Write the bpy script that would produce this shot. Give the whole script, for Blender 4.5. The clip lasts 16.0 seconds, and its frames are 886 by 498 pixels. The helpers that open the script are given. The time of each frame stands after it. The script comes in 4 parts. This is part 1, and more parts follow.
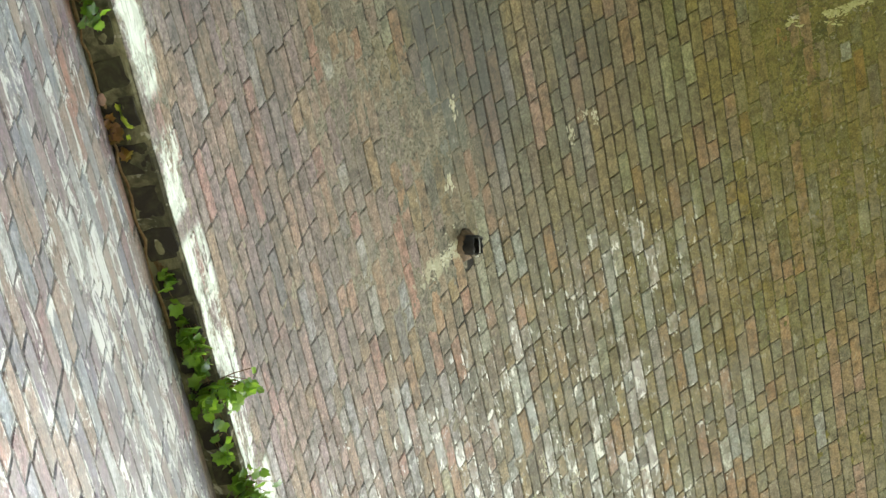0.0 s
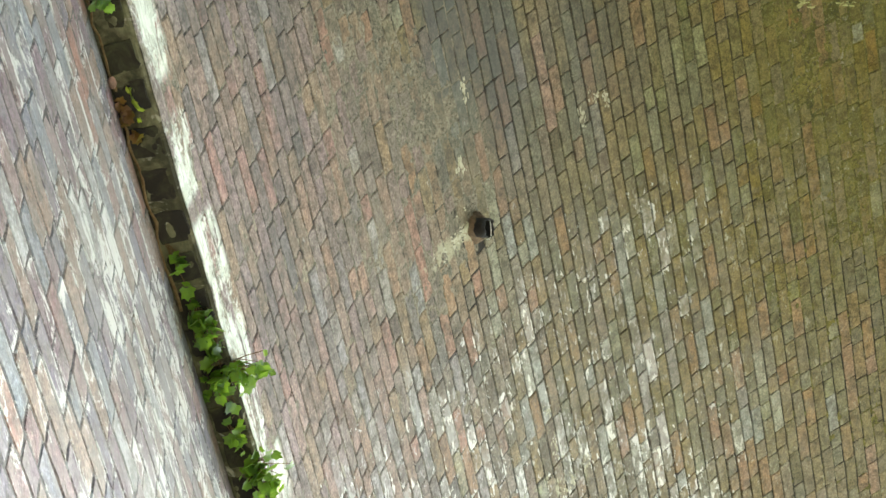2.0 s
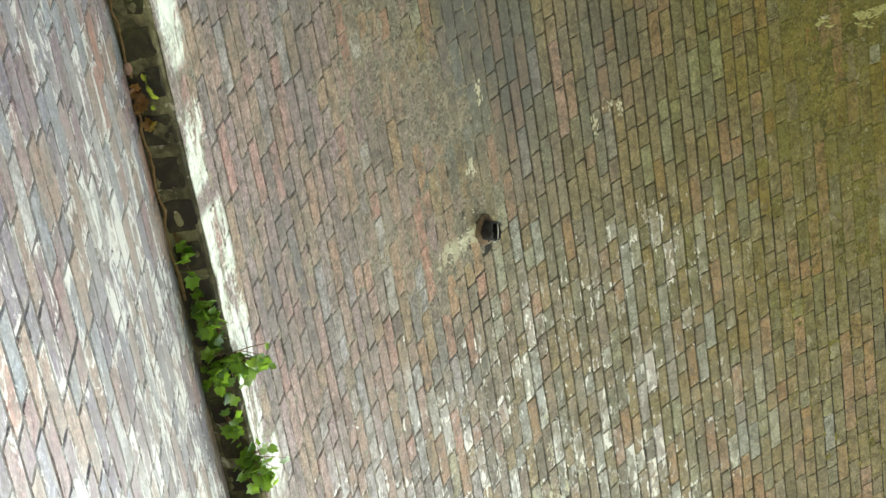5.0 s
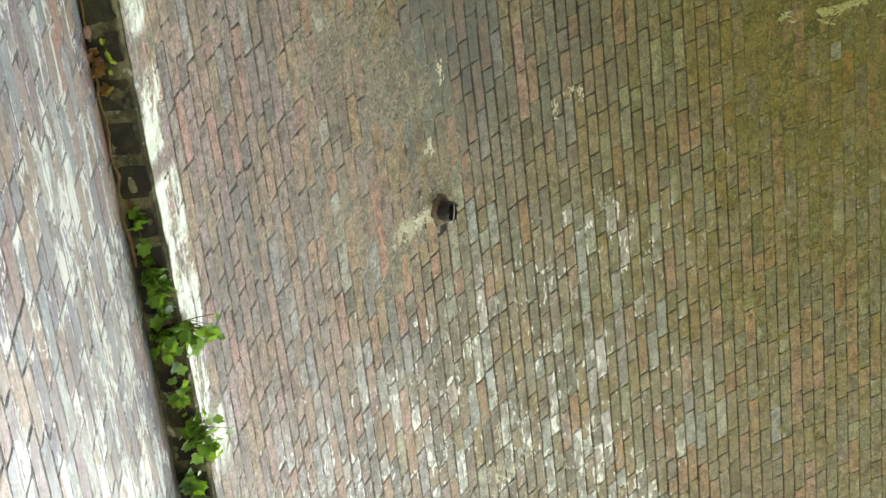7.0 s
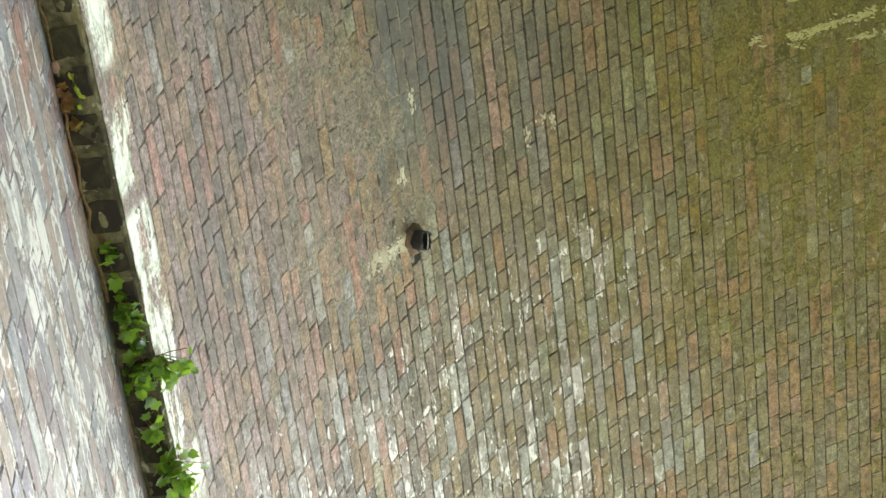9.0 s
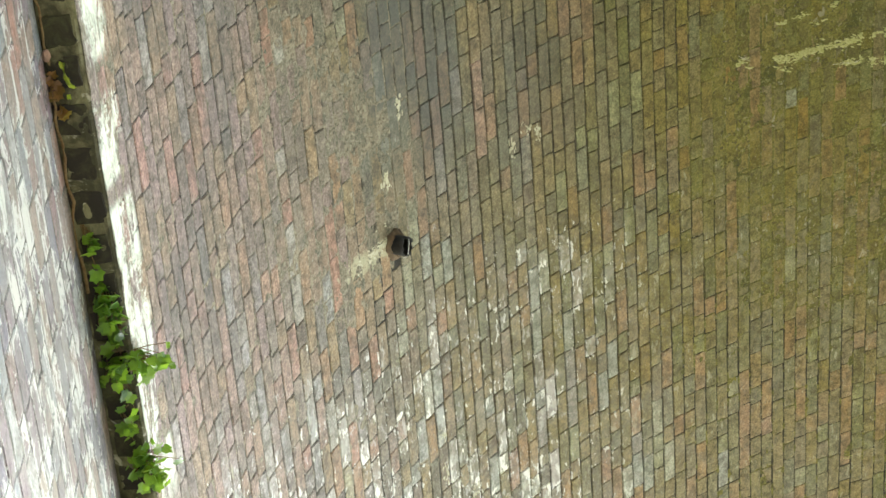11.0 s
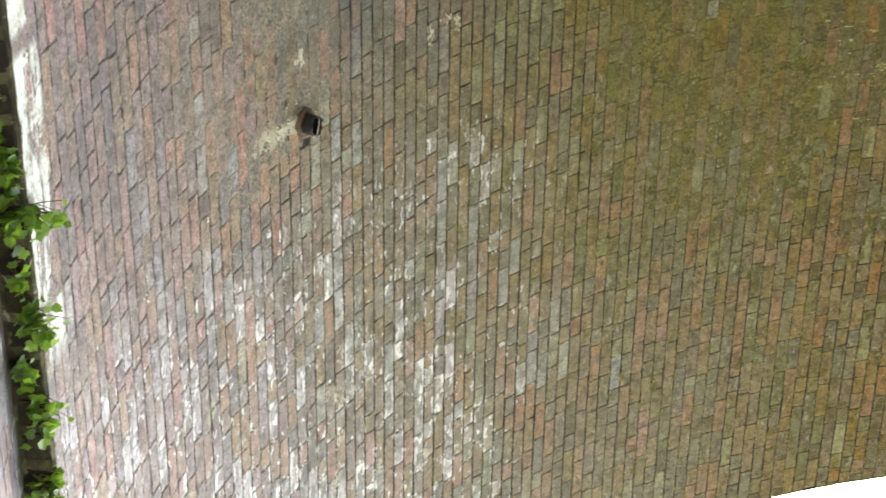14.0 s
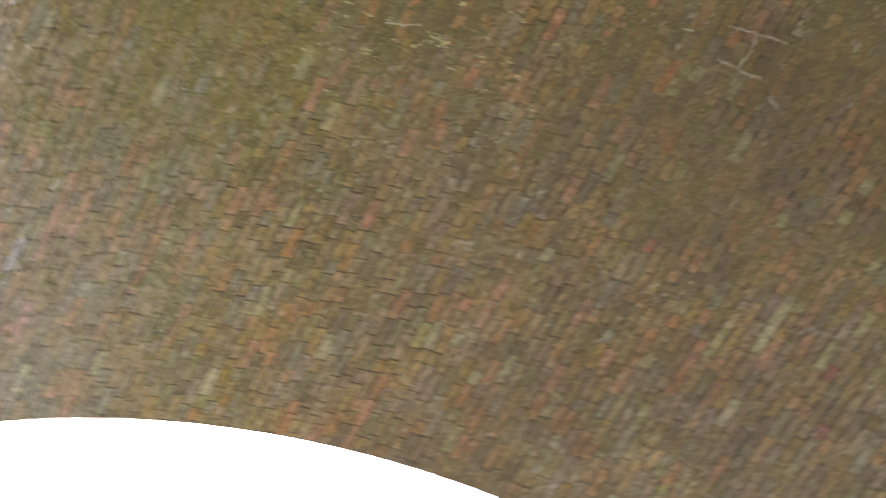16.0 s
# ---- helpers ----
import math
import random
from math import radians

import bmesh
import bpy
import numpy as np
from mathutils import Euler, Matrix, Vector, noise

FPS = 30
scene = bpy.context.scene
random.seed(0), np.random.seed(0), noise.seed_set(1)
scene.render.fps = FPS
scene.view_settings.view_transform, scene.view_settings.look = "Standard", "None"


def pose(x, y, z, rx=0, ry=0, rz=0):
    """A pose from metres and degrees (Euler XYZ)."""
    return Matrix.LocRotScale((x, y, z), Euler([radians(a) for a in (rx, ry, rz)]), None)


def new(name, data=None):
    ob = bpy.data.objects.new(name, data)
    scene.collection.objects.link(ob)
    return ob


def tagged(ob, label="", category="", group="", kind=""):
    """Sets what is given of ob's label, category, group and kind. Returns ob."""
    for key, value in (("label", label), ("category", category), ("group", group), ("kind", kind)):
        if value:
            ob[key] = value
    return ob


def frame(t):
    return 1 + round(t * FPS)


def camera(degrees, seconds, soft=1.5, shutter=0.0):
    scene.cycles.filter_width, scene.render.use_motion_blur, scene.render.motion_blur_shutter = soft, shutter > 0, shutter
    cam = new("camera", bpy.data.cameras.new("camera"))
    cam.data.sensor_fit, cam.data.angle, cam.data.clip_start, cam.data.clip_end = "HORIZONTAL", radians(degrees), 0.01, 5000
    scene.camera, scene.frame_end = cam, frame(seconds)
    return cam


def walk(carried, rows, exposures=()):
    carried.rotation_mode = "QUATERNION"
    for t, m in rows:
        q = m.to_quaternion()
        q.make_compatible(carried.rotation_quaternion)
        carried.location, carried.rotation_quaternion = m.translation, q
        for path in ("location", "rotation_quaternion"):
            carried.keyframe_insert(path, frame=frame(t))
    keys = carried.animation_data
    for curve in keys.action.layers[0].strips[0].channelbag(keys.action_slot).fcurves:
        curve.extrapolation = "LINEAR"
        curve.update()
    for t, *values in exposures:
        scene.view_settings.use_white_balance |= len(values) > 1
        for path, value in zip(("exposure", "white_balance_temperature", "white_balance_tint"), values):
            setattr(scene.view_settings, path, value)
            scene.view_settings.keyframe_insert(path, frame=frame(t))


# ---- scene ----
# The underside of a tall brick bridge arch, seen from the path beside its abutment.
# x runs across the barrel, y along it towards the open end, z up.
cam = camera(30.52, 16.0, soft=1.5, shutter=0.5)
walk(cam, [
    (0.0, pose(-0.0246, -0.0627, 1.5859, 157.171, -0.803, 11.512)),
    (0.5, pose(-0.0286, -0.0570, 1.5892, 157.033, -0.722, 11.809)),
    (1.0, pose(-0.0238, -0.0514, 1.5858, 156.829, -0.795, 11.850)),
    (1.5, pose(-0.0248, -0.0532, 1.5855, 156.718, -0.905, 11.773)),
    (2.0, pose(-0.0261, -0.0555, 1.5857, 156.611, -1.102, 11.808)),
    (2.5, pose(-0.0270, -0.0619, 1.5891, 156.495, -1.378, 11.517)),
    (3.0, pose(-0.0284, -0.0669, 1.5936, 156.426, -1.706, 11.109)),
    (3.5, pose(-0.0265, -0.0730, 1.5914, 156.497, -1.991, 10.600)),
    (4.0, pose(-0.0260, -0.0781, 1.5908, 156.527, -2.433, 9.914)),
    (6.5, pose(-0.0127, -0.0680, 1.5969, 156.396, -2.072, 7.691)),
    (7.0, pose(-0.0063, -0.0648, 1.5838, 156.007, -2.054, 6.520)),
    (7.5, pose(-0.0307, -0.0665, 1.5997, 156.129, -2.177, 5.934)),
    (8.0, pose(-0.0167, -0.0643, 1.6028, 156.510, -1.866, 5.995)),
    (8.5, pose(-0.0060, -0.0638, 1.6008, 156.759, -1.429, 6.497)),
    (9.0, pose(0.0026, -0.0629, 1.6020, 156.981, -0.934, 6.996)),
    (11.5, pose(-0.0263, -0.0546, 1.5887, 157.364, -1.254, 3.527)),
    (12.0, pose(-0.0253, -0.0343, 1.5887, 156.986, -1.216, 2.570)),
    (12.5, pose(0.0070, -0.0292, 1.5639, 154.435, -0.510, 0.744)),
    (13.0, pose(-0.0133, 0.0207, 1.5894, 153.040, -0.398, -0.479)),
    (13.5, pose(-0.0155, 0.0162, 1.6046, 153.629, -1.122, -0.486)),
    (14.0, pose(-0.0003, -0.0001, 1.6000, 153.749, -0.004, -0.805)),
    (14.5, pose(0.0108, -0.0004, 1.6131, 153.207, 1.239, -1.821)),
    (15.0, pose(-0.0180, -0.0012, 1.6572, 151.810, 2.889, -8.543)),
    (15.5, pose(-0.0401, -0.0111, 1.6731, 150.538, 6.459, -16.967)),
    (16.0, pose(-0.0176, -0.0193, 1.6865, 148.600, 8.740, -26.720)),
], exposures=[(0.0, 3.15, 6000, -3), (8.0, 3.18, 6020, -2), (11.5, 3.33, 6060, -2), (12.2, 3.30, 6020, 1), (13.0, 3.18, 5850, 4), (14.0, 3.16, 5850, 8), (15.0, 3.31, 5750, 13), (15.5, 3.46, 5560, 20), (16.0, 3.4, 5560, 25)])

# ---------------------------------------------------------------- light
SUN_TURN, SUN_RISE = 25.0, 46.0
world = bpy.data.worlds.new("sky")
scene.world = world
world.use_nodes = True
wn = world.node_tree
sky = wn.nodes.new("ShaderNodeTexSky")
sky.sky_type = "NISHITA"
sky.sun_disc = False
sky.sun_elevation = radians(SUN_RISE)
sky.sun_rotation = radians(SUN_TURN)
sky.air_density, sky.dust_density = 1.0, 4.0
wn.links.new(sky.outputs[0], wn.nodes["Background"].inputs[0])
wn.nodes["Background"].inputs[1].default_value = 0.15
sun = new("sun", bpy.data.lights.new("sun", "SUN"))
sun.data.energy, sun.data.angle, sun.data.color = 1.5, radians(10), (1.0, 0.97, 0.93)
sun.matrix_world = pose(0, 0, 40, 90 - SUN_RISE, 0, 180 - SUN_TURN)

# ---------------------------------------------------------------- measures
CX, CZ, RAD = 3.466, 6.176, 4.807        # centre line and radius of the barrel
SPRING = 6.46                            # height of the springing
WALL, BATTER = -1.46, radians(5)         # head of the abutment's face, and its slope
SKEW = 0.11                              # the vault's cross joints run askew, like its mouth
JOINT = 0.0075
LONG, PITCH = 0.240, 0.082               # brick and joint in the vault
WALL_LONG, WALL_PITCH = 0.215, 0.095     # brick and joint in the abutments
COURSE, LOW_COURSE, TURN = 0.977, 1.0048, -61.49   # degrees of arc of a course above and below TURN
FAR_END = -7.6


def mouth(x):
    """Where the barrel ends, slightly askew."""
    return 6.60 - 0.127 * (x - 1.11)


# ---------------------------------------------------------------- materials
class Nodes:
    """Wires a node material."""

    def __init__(self, name):
        self.m = bpy.data.materials.new(name)
        self.m.use_nodes = True
        self.t = self.m.node_tree
        self.b = self.t.nodes["Principled BSDF"]

    def add(self, kind, **kw):
        n = self.t.nodes.new(kind)
        for k, v in kw.items():
            if k == "op":
                n.operation = v
            elif k == "blend":
                n.data_type = "RGBA"
                n.blend_type = v
        return n

    def put(self, socket, v):
        if isinstance(v, bpy.types.NodeSocket):
            self.t.links.new(v, socket)
        elif isinstance(v, (tuple, list)) and len(v) == 3 and len(socket.default_value) == 4:
            socket.default_value = (*v, 1)
        else:
            socket.default_value = v

    def math(self, op, a, b=0.0, c=0.0, clamp=False):
        n = self.add("ShaderNodeMath", op=op)
        n.use_clamp = clamp
        for s, v in zip(n.inputs, (a, b, c)):
            self.put(s, v)
        return n.outputs[0]

    def mix(self, f, a, b, blend="MIX"):
        n = self.add("ShaderNodeMix", blend=blend)
        self.put(n.inputs[0], f)
        self.put(n.inputs[6], a)
        self.put(n.inputs[7], b)
        return n.outputs[2]

    def ramp(self, v, stops, ease="LINEAR"):
        n = self.add("ShaderNodeValToRGB")
        r = n.color_ramp
        r.interpolation = ease
        while len(r.elements) < len(stops):
            r.elements.new(0.5)
        for e, (p, c) in zip(r.elements, stops):
            e.position = p
            e.color = (*c, 1) if isinstance(c, tuple) else (c, c, c, 1)
        self.put(n.inputs[0], v)
        return n.outputs[0]

    def step(self, v, lo, hi):
        n = self.add("ShaderNodeMapRange")
        n.interpolation_type = "SMOOTHSTEP"
        for s, x in zip(n.inputs[:3], (v, lo, hi)):
            self.put(s, x)
        return n.outputs[0]

    def place(self, scale=(1, 1, 1), shift=(0, 0, 0), turn=(0, 0, 0)):
        g = self.add("ShaderNodeNewGeometry")
        mp = self.add("ShaderNodeMapping")
        self.put(mp.inputs[0], g.outputs["Position"])
        mp.inputs[1].default_value, mp.inputs[3].default_value = shift, scale
        mp.inputs[2].default_value = [radians(a) for a in turn]
        return mp.outputs[0]

    def noise(self, at, scale, detail=4.0, rough=0.55, warp=0.0):
        n = self.add("ShaderNodeTexNoise")
        self.put(n.inputs["Vector"], at)
        n.inputs["Scale"].default_value, n.inputs["Detail"].default_value = scale, detail
        n.inputs["Roughness"].default_value, n.inputs["Distortion"].default_value = rough, warp
        return n.outputs[0]

    def relief(self, h, strength, dist):
        n = self.add("ShaderNodeBump")
        self.put(n.inputs["Height"], h)
        n.inputs["Strength"].default_value, n.inputs["Distance"].default_value = strength, dist
        self.put(self.b.inputs["Normal"], n.outputs[0])

    def xyz(self):
        g = self.add("ShaderNodeNewGeometry")
        s = self.add("ShaderNodeSeparateXYZ")
        self.put(s.inputs[0], g.outputs["Position"])
        return s.outputs


def crown_green(k, x, y):
    """How far the green film of algae tints the vault: towards the crown, in damp patches, less near the open end."""
    damp = k.noise(k.place((1, 0.6, 1), (3.1, 1.7, 0)), 0.75, 4.0, 0.6, 0.5)
    film = k.step(k.math("MULTIPLY_ADD", damp, 2.2, x), -0.1, 2.1)
    return k.math("MULTIPLY", film, k.math("MULTIPLY_ADD", k.math("MULTIPLY", k.step(y, 3.4, 5.4), k.step(x, 2.8, 1.4)), -0.45, 1.0))


def smear(k, x, y):
    """Where old slurry and algae lie over bricks and joints alike: on the haunch and on the crown."""
    n = k.noise(k.place((1, 0.75, 1), (9.1, 2.7, 0)), 1.5, 6.0, 0.68, 0.5)
    grit = k.noise(k.place((1, 1, 1), (0.7, 5.1, 0)), 22.0, 5.0, 0.75, 0.7)
    haunch = k.math("MULTIPLY", k.math("MULTIPLY", k.step(x, -1.18, -0.95), k.step(x, -0.3, -0.55)), k.step(y, 3.3, 2.6))
    crown = k.math("MULTIPLY", k.step(x, 0.6, 1.5), k.math("MULTIPLY_ADD", k.step(y, 5.2, 3.2), 0.85, 0.15))
    crown = k.math("MULTIPLY", crown, k.math("MULTIPLY_ADD", k.step(x, 2.6, 3.6), -0.35, 1.0))
    zone = k.math("MAXIMUM", k.math("MULTIPLY", haunch, 0.72), crown)
    return k.step(k.math("ADD", k.math("MULTIPLY_ADD", grit, 0.30, n), k.math("MULTIPLY", zone, 0.36)), 0.82, 0.96)


def smear_colour(k, x):
    n = k.noise(k.place((1, 1, 1), (4.1, 8.8, 0)), 6.0, 6.0, 0.7, 0.6)
    sandy = k.mix(k.step(n, 0.38, 0.62), (0.155, 0.147, 0.114), (0.27, 0.236, 0.173))
    olive = k.mix(k.step(n, 0.38, 0.62), (0.084, 0.086, 0.014), (0.18, 0.158, 0.03))
    olive = k.mix(k.step(x, 1.8, 3.6), olive, (0.122, 0.104, 0.032))
    grit = k.noise(k.place(), 55.0, 5.0, 0.75, 0.5)
    col = k.mix(k.step(x, -0.3, 0.9), sandy, olive)
    col = k.mix(k.math("MULTIPLY", k.step(grit, 0.50, 0.38), 0.8), col, (0.05, 0.043, 0.027))
    return k.mix(k.math("MULTIPLY", k.step(grit, 0.54, 0.64), 0.6), col, k.mix(k.step(x, 0.3, 1.2), (0.42, 0.375, 0.29), (0.33, 0.31, 0.16)))


def foot_lime(k, y, z, grain, mid):
    """The white lime run along the three lowest courses, broken in two places."""
    foot = k.math("MULTIPLY", k.step(z, 6.72, 6.66), k.step(k.math("MULTIPLY_ADD", grain, 0.35, k.noise(k.place((3, 1, 2.2), (0, 0.4, 0)), 2.4, 6.0, 0.7, 0.5)), 0.61, 0.73))
    foot = k.math("MULTIPLY", foot, k.step(y, 2.98, 2.78))
    for at_y, wide in ((1.34, 0.07), (1.72, 0.045)):
        foot = k.math("MULTIPLY", foot, k.step(k.math("MULTIPLY_ADD", mid, 0.06, k.math("ABSOLUTE", k.math("SUBTRACT", y, at_y))), wide, wide + 0.05))
    crack = k.noise(k.place((26, 3.2, 26), (0.3, 0, 0)), 3.0, 5.0, 0.75, 0.4)
    return k.math("MULTIPLY", foot, k.math("MULTIPLY_ADD", k.step(crack, 0.54, 0.62), -0.55, 1.0))


def brick_material(name, lone, where, tint=None, scabby=0.0):
    """Old stock brick. lone: each brick is an object of its own. where: vault, wall or soffit. tint: a brick of one colour. scabby: how much more lime crusts it."""
    k = Nodes(name)
    if lone:
        rnd = k.add("ShaderNodeObjectInfo").outputs["Random"]
    else:
        rnd = k.add("ShaderNodeNewGeometry").outputs["Random Per Island"]
    rnd2 = k.math("FRACT", k.math("MULTIPLY", rnd, 17.31))
    rnd3 = k.math("FRACT", k.math("MULTIPLY", rnd, 91.7))
    at = k.place()
    x, y, z = k.xyz()
    own = k.add("ShaderNodeVectorMath", op="ADD")
    k.put(own.inputs[0], at)
    k.put(own.inputs[1], k.math("MULTIPLY", rnd, 61.0))
    own = own.outputs[0]
    rim = k.add("ShaderNodeAttribute")
    rim.attribute_name = "rim"
    rim = rim.outputs["Fac"]
    fine = k.noise(at, 90.0, 4.0, 0.7)
    mid = k.noise(own, 14.0, 4.0, 0.65, 0.4)
    if tint:
        col = k.mix(k.math("MULTIPLY", mid, 0.6), tint, tuple(c * 0.6 for c in tint))
    else:
        if where == "vault":
            tones = [(0.0, (0.285, 0.205, 0.155)), (0.18, (0.37, 0.20, 0.16)), (0.28, (0.245, 0.185, 0.18)),
                     (0.42, (0.205, 0.195, 0.19)), (0.53, (0.30, 0.215, 0.12)), (0.66, (0.16, 0.13, 0.115)),
                     (0.76, (0.34, 0.215, 0.14)), (0.83, (0.255, 0.215, 0.19)), (0.96, (0.35, 0.345, 0.32))]
        else:
            tones = [(0.0, (0.098, 0.082, 0.118)), (0.18, (0.16, 0.094, 0.096)), (0.34, (0.135, 0.136, 0.168)),
                     (0.50, (0.19, 0.132, 0.098)), (0.62, (0.12, 0.076, 0.10)), (0.76, (0.215, 0.10, 0.07)),
                     (0.83, (0.15, 0.165, 0.186)), (0.94, (0.27, 0.28, 0.275))]
        warm = k.ramp(rnd, tones, "CONSTANT")
        col = k.mix(k.math("MULTIPLY_ADD", rnd2, 0.34 if where == "vault" else 0.25, k.math("MULTIPLY", k.math("SUBTRACT", k.step(x, -1.0, -0.4), k.step(x, 1.6, 3.0)), 0.32) if where == "vault" else 0.0), warm, (0.205, 0.197, 0.158) if where == "vault" else (0.13, 0.12, 0.13))
    if where == "vault":
        col = k.mix(k.math("MULTIPLY", k.step(x, -0.75, -1.1), 0.34), col, (0.25, 0.192, 0.196))
    # mottling inside a brick, worn skin and pits
    small = k.noise(own, 34.0, 6.0, 0.78, 0.8)
    col = k.mix(k.step(mid, 0.42, 0.64), col, k.mix(0.6, col, (0.095, 0.082, 0.068)))
    grime = k.noise(k.place((1, 0.7, 1), (5, 3, 2)), 7.5, 7.0, 0.75, 1.0)
    col = k.mix(k.math("MULTIPLY", k.step(grime, 0.52, 0.66), 0.45), col, (0.115, 0.10, 0.08))
    col = k.mix(k.math("MULTIPLY", k.step(grime, 0.45, 0.34), 0.35), col, k.mix(0.5, col, (0.40, 0.36, 0.31)))
    tone = k.math("MULTIPLY_ADD", k.step(small, 0.36, 0.64), 0.50, 0.74)
    tone = k.math("MULTIPLY", tone, k.math("MULTIPLY_ADD", k.step(fine, 0.34, 0.66), 0.52, 0.75))
    col = k.mix(1.0, col, tone, "MULTIPLY")
    col = k.mix(k.math("MULTIPLY", k.step(fine, 0.60, 0.70), 0.30), col, (0.46, 0.43, 0.375))
    # bleached arrises, rubbed in places
    worn = k.math("MULTIPLY", k.math("POWER", rim, 5.0), k.step(small, 0.44, 0.60))
    col = k.mix(k.math("MULTIPLY", worn, 0.25), col, (0.42, 0.385, 0.33))
    if where == "vault":
        # algae tint the bricks, slurry and grime lie over them in patches
        green = k.math("MULTIPLY", crown_green(k, x, y), k.math("MULTIPLY_ADD", rnd3, 0.35, 0.28 if tint else 0.62))
        col = k.mix(green, col, k.mix(k.step(x, 1.8, 3.6), (0.68, 0.69, 0.175), (0.74, 0.69, 0.23)), "MULTIPLY")
        over = k.math("MULTIPLY", smear(k, x, y), k.math("MULTIPLY_ADD", rnd2, 0.50, 0.06))
        col = k.mix(over, col, smear_colour(k, x))
        # lime bloom that the rain has drawn out near the open end
        cloud = k.noise(k.place((1, 1, 1), (0, 0, 5)), 2.2, 4.0, 0.6, 0.5)
        long_own = k.add("ShaderNodeVectorMath", op="MULTIPLY")
        k.put(long_own.inputs[0], own)
        long_own.inputs[1].default_value = (1.0, 0.5, 1.0)
        scab = k.noise(long_own.outputs[0], 22.0, 5.0, 0.68, 0.3)
        zone = k.math("MULTIPLY", k.step(y, 2.6, 3.75), k.math("MULTIPLY_ADD", k.step(x, 0.15, 1.3), -0.45, 1.0))
        zone = k.math("MAXIMUM", zone, k.math("MULTIPLY", k.step(y, 4.6, 6.2), k.math("MULTIPLY_ADD", k.step(x, 0.8, 2.6), -0.3, 0.75)))
        zone = k.math("MULTIPLY", zone, k.math("MULTIPLY_ADD", k.step(cloud, 0.34, 0.60), 0.45, 0.55))
        # some bricks are bleached all over
        pick = k.math("MULTIPLY", k.step(k.math("MULTIPLY_ADD", zone, 0.30, rnd2), 1.05, 1.15), k.step(x, 0.9, 0.1))
        veil = k.math("MULTIPLY", pick, k.math("MULTIPLY_ADD", k.step(mid, 0.60, 0.38), 0.5, 0.12))
        col = k.mix(veil, col, k.mix(rnd3, (0.44, 0.40, 0.39), (0.44, 0.45, 0.45)))
        haze = k.noise(k.place((1, 0.8, 1), (2, 7, 1)), 9.0, 7.0, 0.72, 0.9)
        col = k.mix(k.math("MULTIPLY", zone, k.math("MULTIPLY", k.step(haze, 0.44, 0.66), 0.24)), col, (0.45, 0.42, 0.40))
        dab = k.noise(k.place((1, 0.5, 1), (5, 3, 8)), 26.0, 5.0, 0.7, 0.15)
        dab = k.step(k.math("MULTIPLY_ADD", rnd2, 0.10, k.math("MULTIPLY_ADD", zone, 0.13, dab)), 0.73, 0.79)
        col = k.mix(k.math("MULTIPLY", dab, 0.55), col, k.mix(k.step(x, -0.2, 0.6), (0.54, 0.525, 0.51), (0.40, 0.385, 0.30)))
        # crusts with a sharp outline, most of them on the arrises
        lime = k.math("MULTIPLY_ADD", k.math("MULTIPLY", zone, k.math("POWER", rim, 3.0)), 0.06, k.math("MULTIPLY_ADD", pick, 0.06, k.math("MULTIPLY_ADD", zone, 0.094, scab)))
        lime = k.math("MULTIPLY", k.step(k.math("ADD", lime, scabby), 0.700, 0.735), k.step(zone, 0.04, 0.25))
        col = k.mix(k.math("MULTIPLY", lime, k.math("MULTIPLY_ADD", k.step(x, 0.3, 0.9), -0.45, 0.9)), col, k.mix(k.step(x, 0.3, 0.9), k.mix(rnd3, (0.70, 0.69, 0.68), (0.82, 0.81, 0.77)), (0.40, 0.385, 0.27)))
        lichen = k.noise(k.place((1, 0.8, 1), (6, 1, 0)), 5.5, 6.0, 0.75, 0.8)
        lichen = k.math("MULTIPLY", k.step(lichen, 0.60, 0.70), k.math("MULTIPLY", k.step(y, 2.6, 3.6), k.step(x, 0.9, -0.3)))
        col = k.mix(k.math("MULTIPLY", lichen, 0.7), col, (0.44, 0.44, 0.30))
        speck = k.noise(k.place((1, 1.3, 1), (8, 2, 4)), 13.0, 7.0, 0.8, 1.2)
        speck = k.math("MULTIPLY", k.step(speck, 0.66, 0.72), k.step(k.noise(k.place((1, 1, 1), (1, 9, 0)), 2.0, 3.0, 0.6), 0.42, 0.6))
        col = k.mix(k.math("MULTIPLY", speck, 0.7), col, (0.52, 0.50, 0.33))
        # lime run along the three lowest courses
        foot = foot_lime(k, y, z, small, mid)
        col = k.mix(k.math("MULTIPLY", foot, 0.95), col, (0.72, 0.765, 0.685))
        # lime run and rust below the drain
        gap = k.math("ABSOLUTE", k.math("SUBTRACT", y, 2.85))
        blot = k.noise(k.place((1, 1, 1), (2.2, 0, 0)), 24.0, 6.0, 0.75, 0.6)
        run = k.math("MULTIPLY", k.step(gap, 0.085, 0.015), k.math("MULTIPLY", k.step(z, 8.18, 8.50), k.step(z, 8.72, 8.66)))
        run = k.step(k.math("MULTIPLY_ADD", run, 0.22, blot), 0.58, 0.72)
        run = k.math("MULTIPLY", run, k.step(gap, 0.12, 0.07))
        run = k.math("MULTIPLY", run, k.math("MULTIPLY", k.step(z, 8.15, 8.25), k.step(z, 8.74, 8.68)))
        col = k.mix(k.math("MULTIPLY", run, 0.70), col, (0.47, 0.455, 0.32))
        soot = k.noise(k.place((1, 0.5, 1), (1.3, 0.2, 0)), 1.3, 4.0, 0.6, 0.4)
        soot = k.math("MULTIPLY", k.step(soot, 0.48, 0.66), k.math("MULTIPLY", k.step(y, 3.2, 2.4), k.step(x, 0.9, -0.1)))
        col = k.mix(k.math("MULTIPLY", soot, 0.42), col, (0.105, 0.11, 0.112))
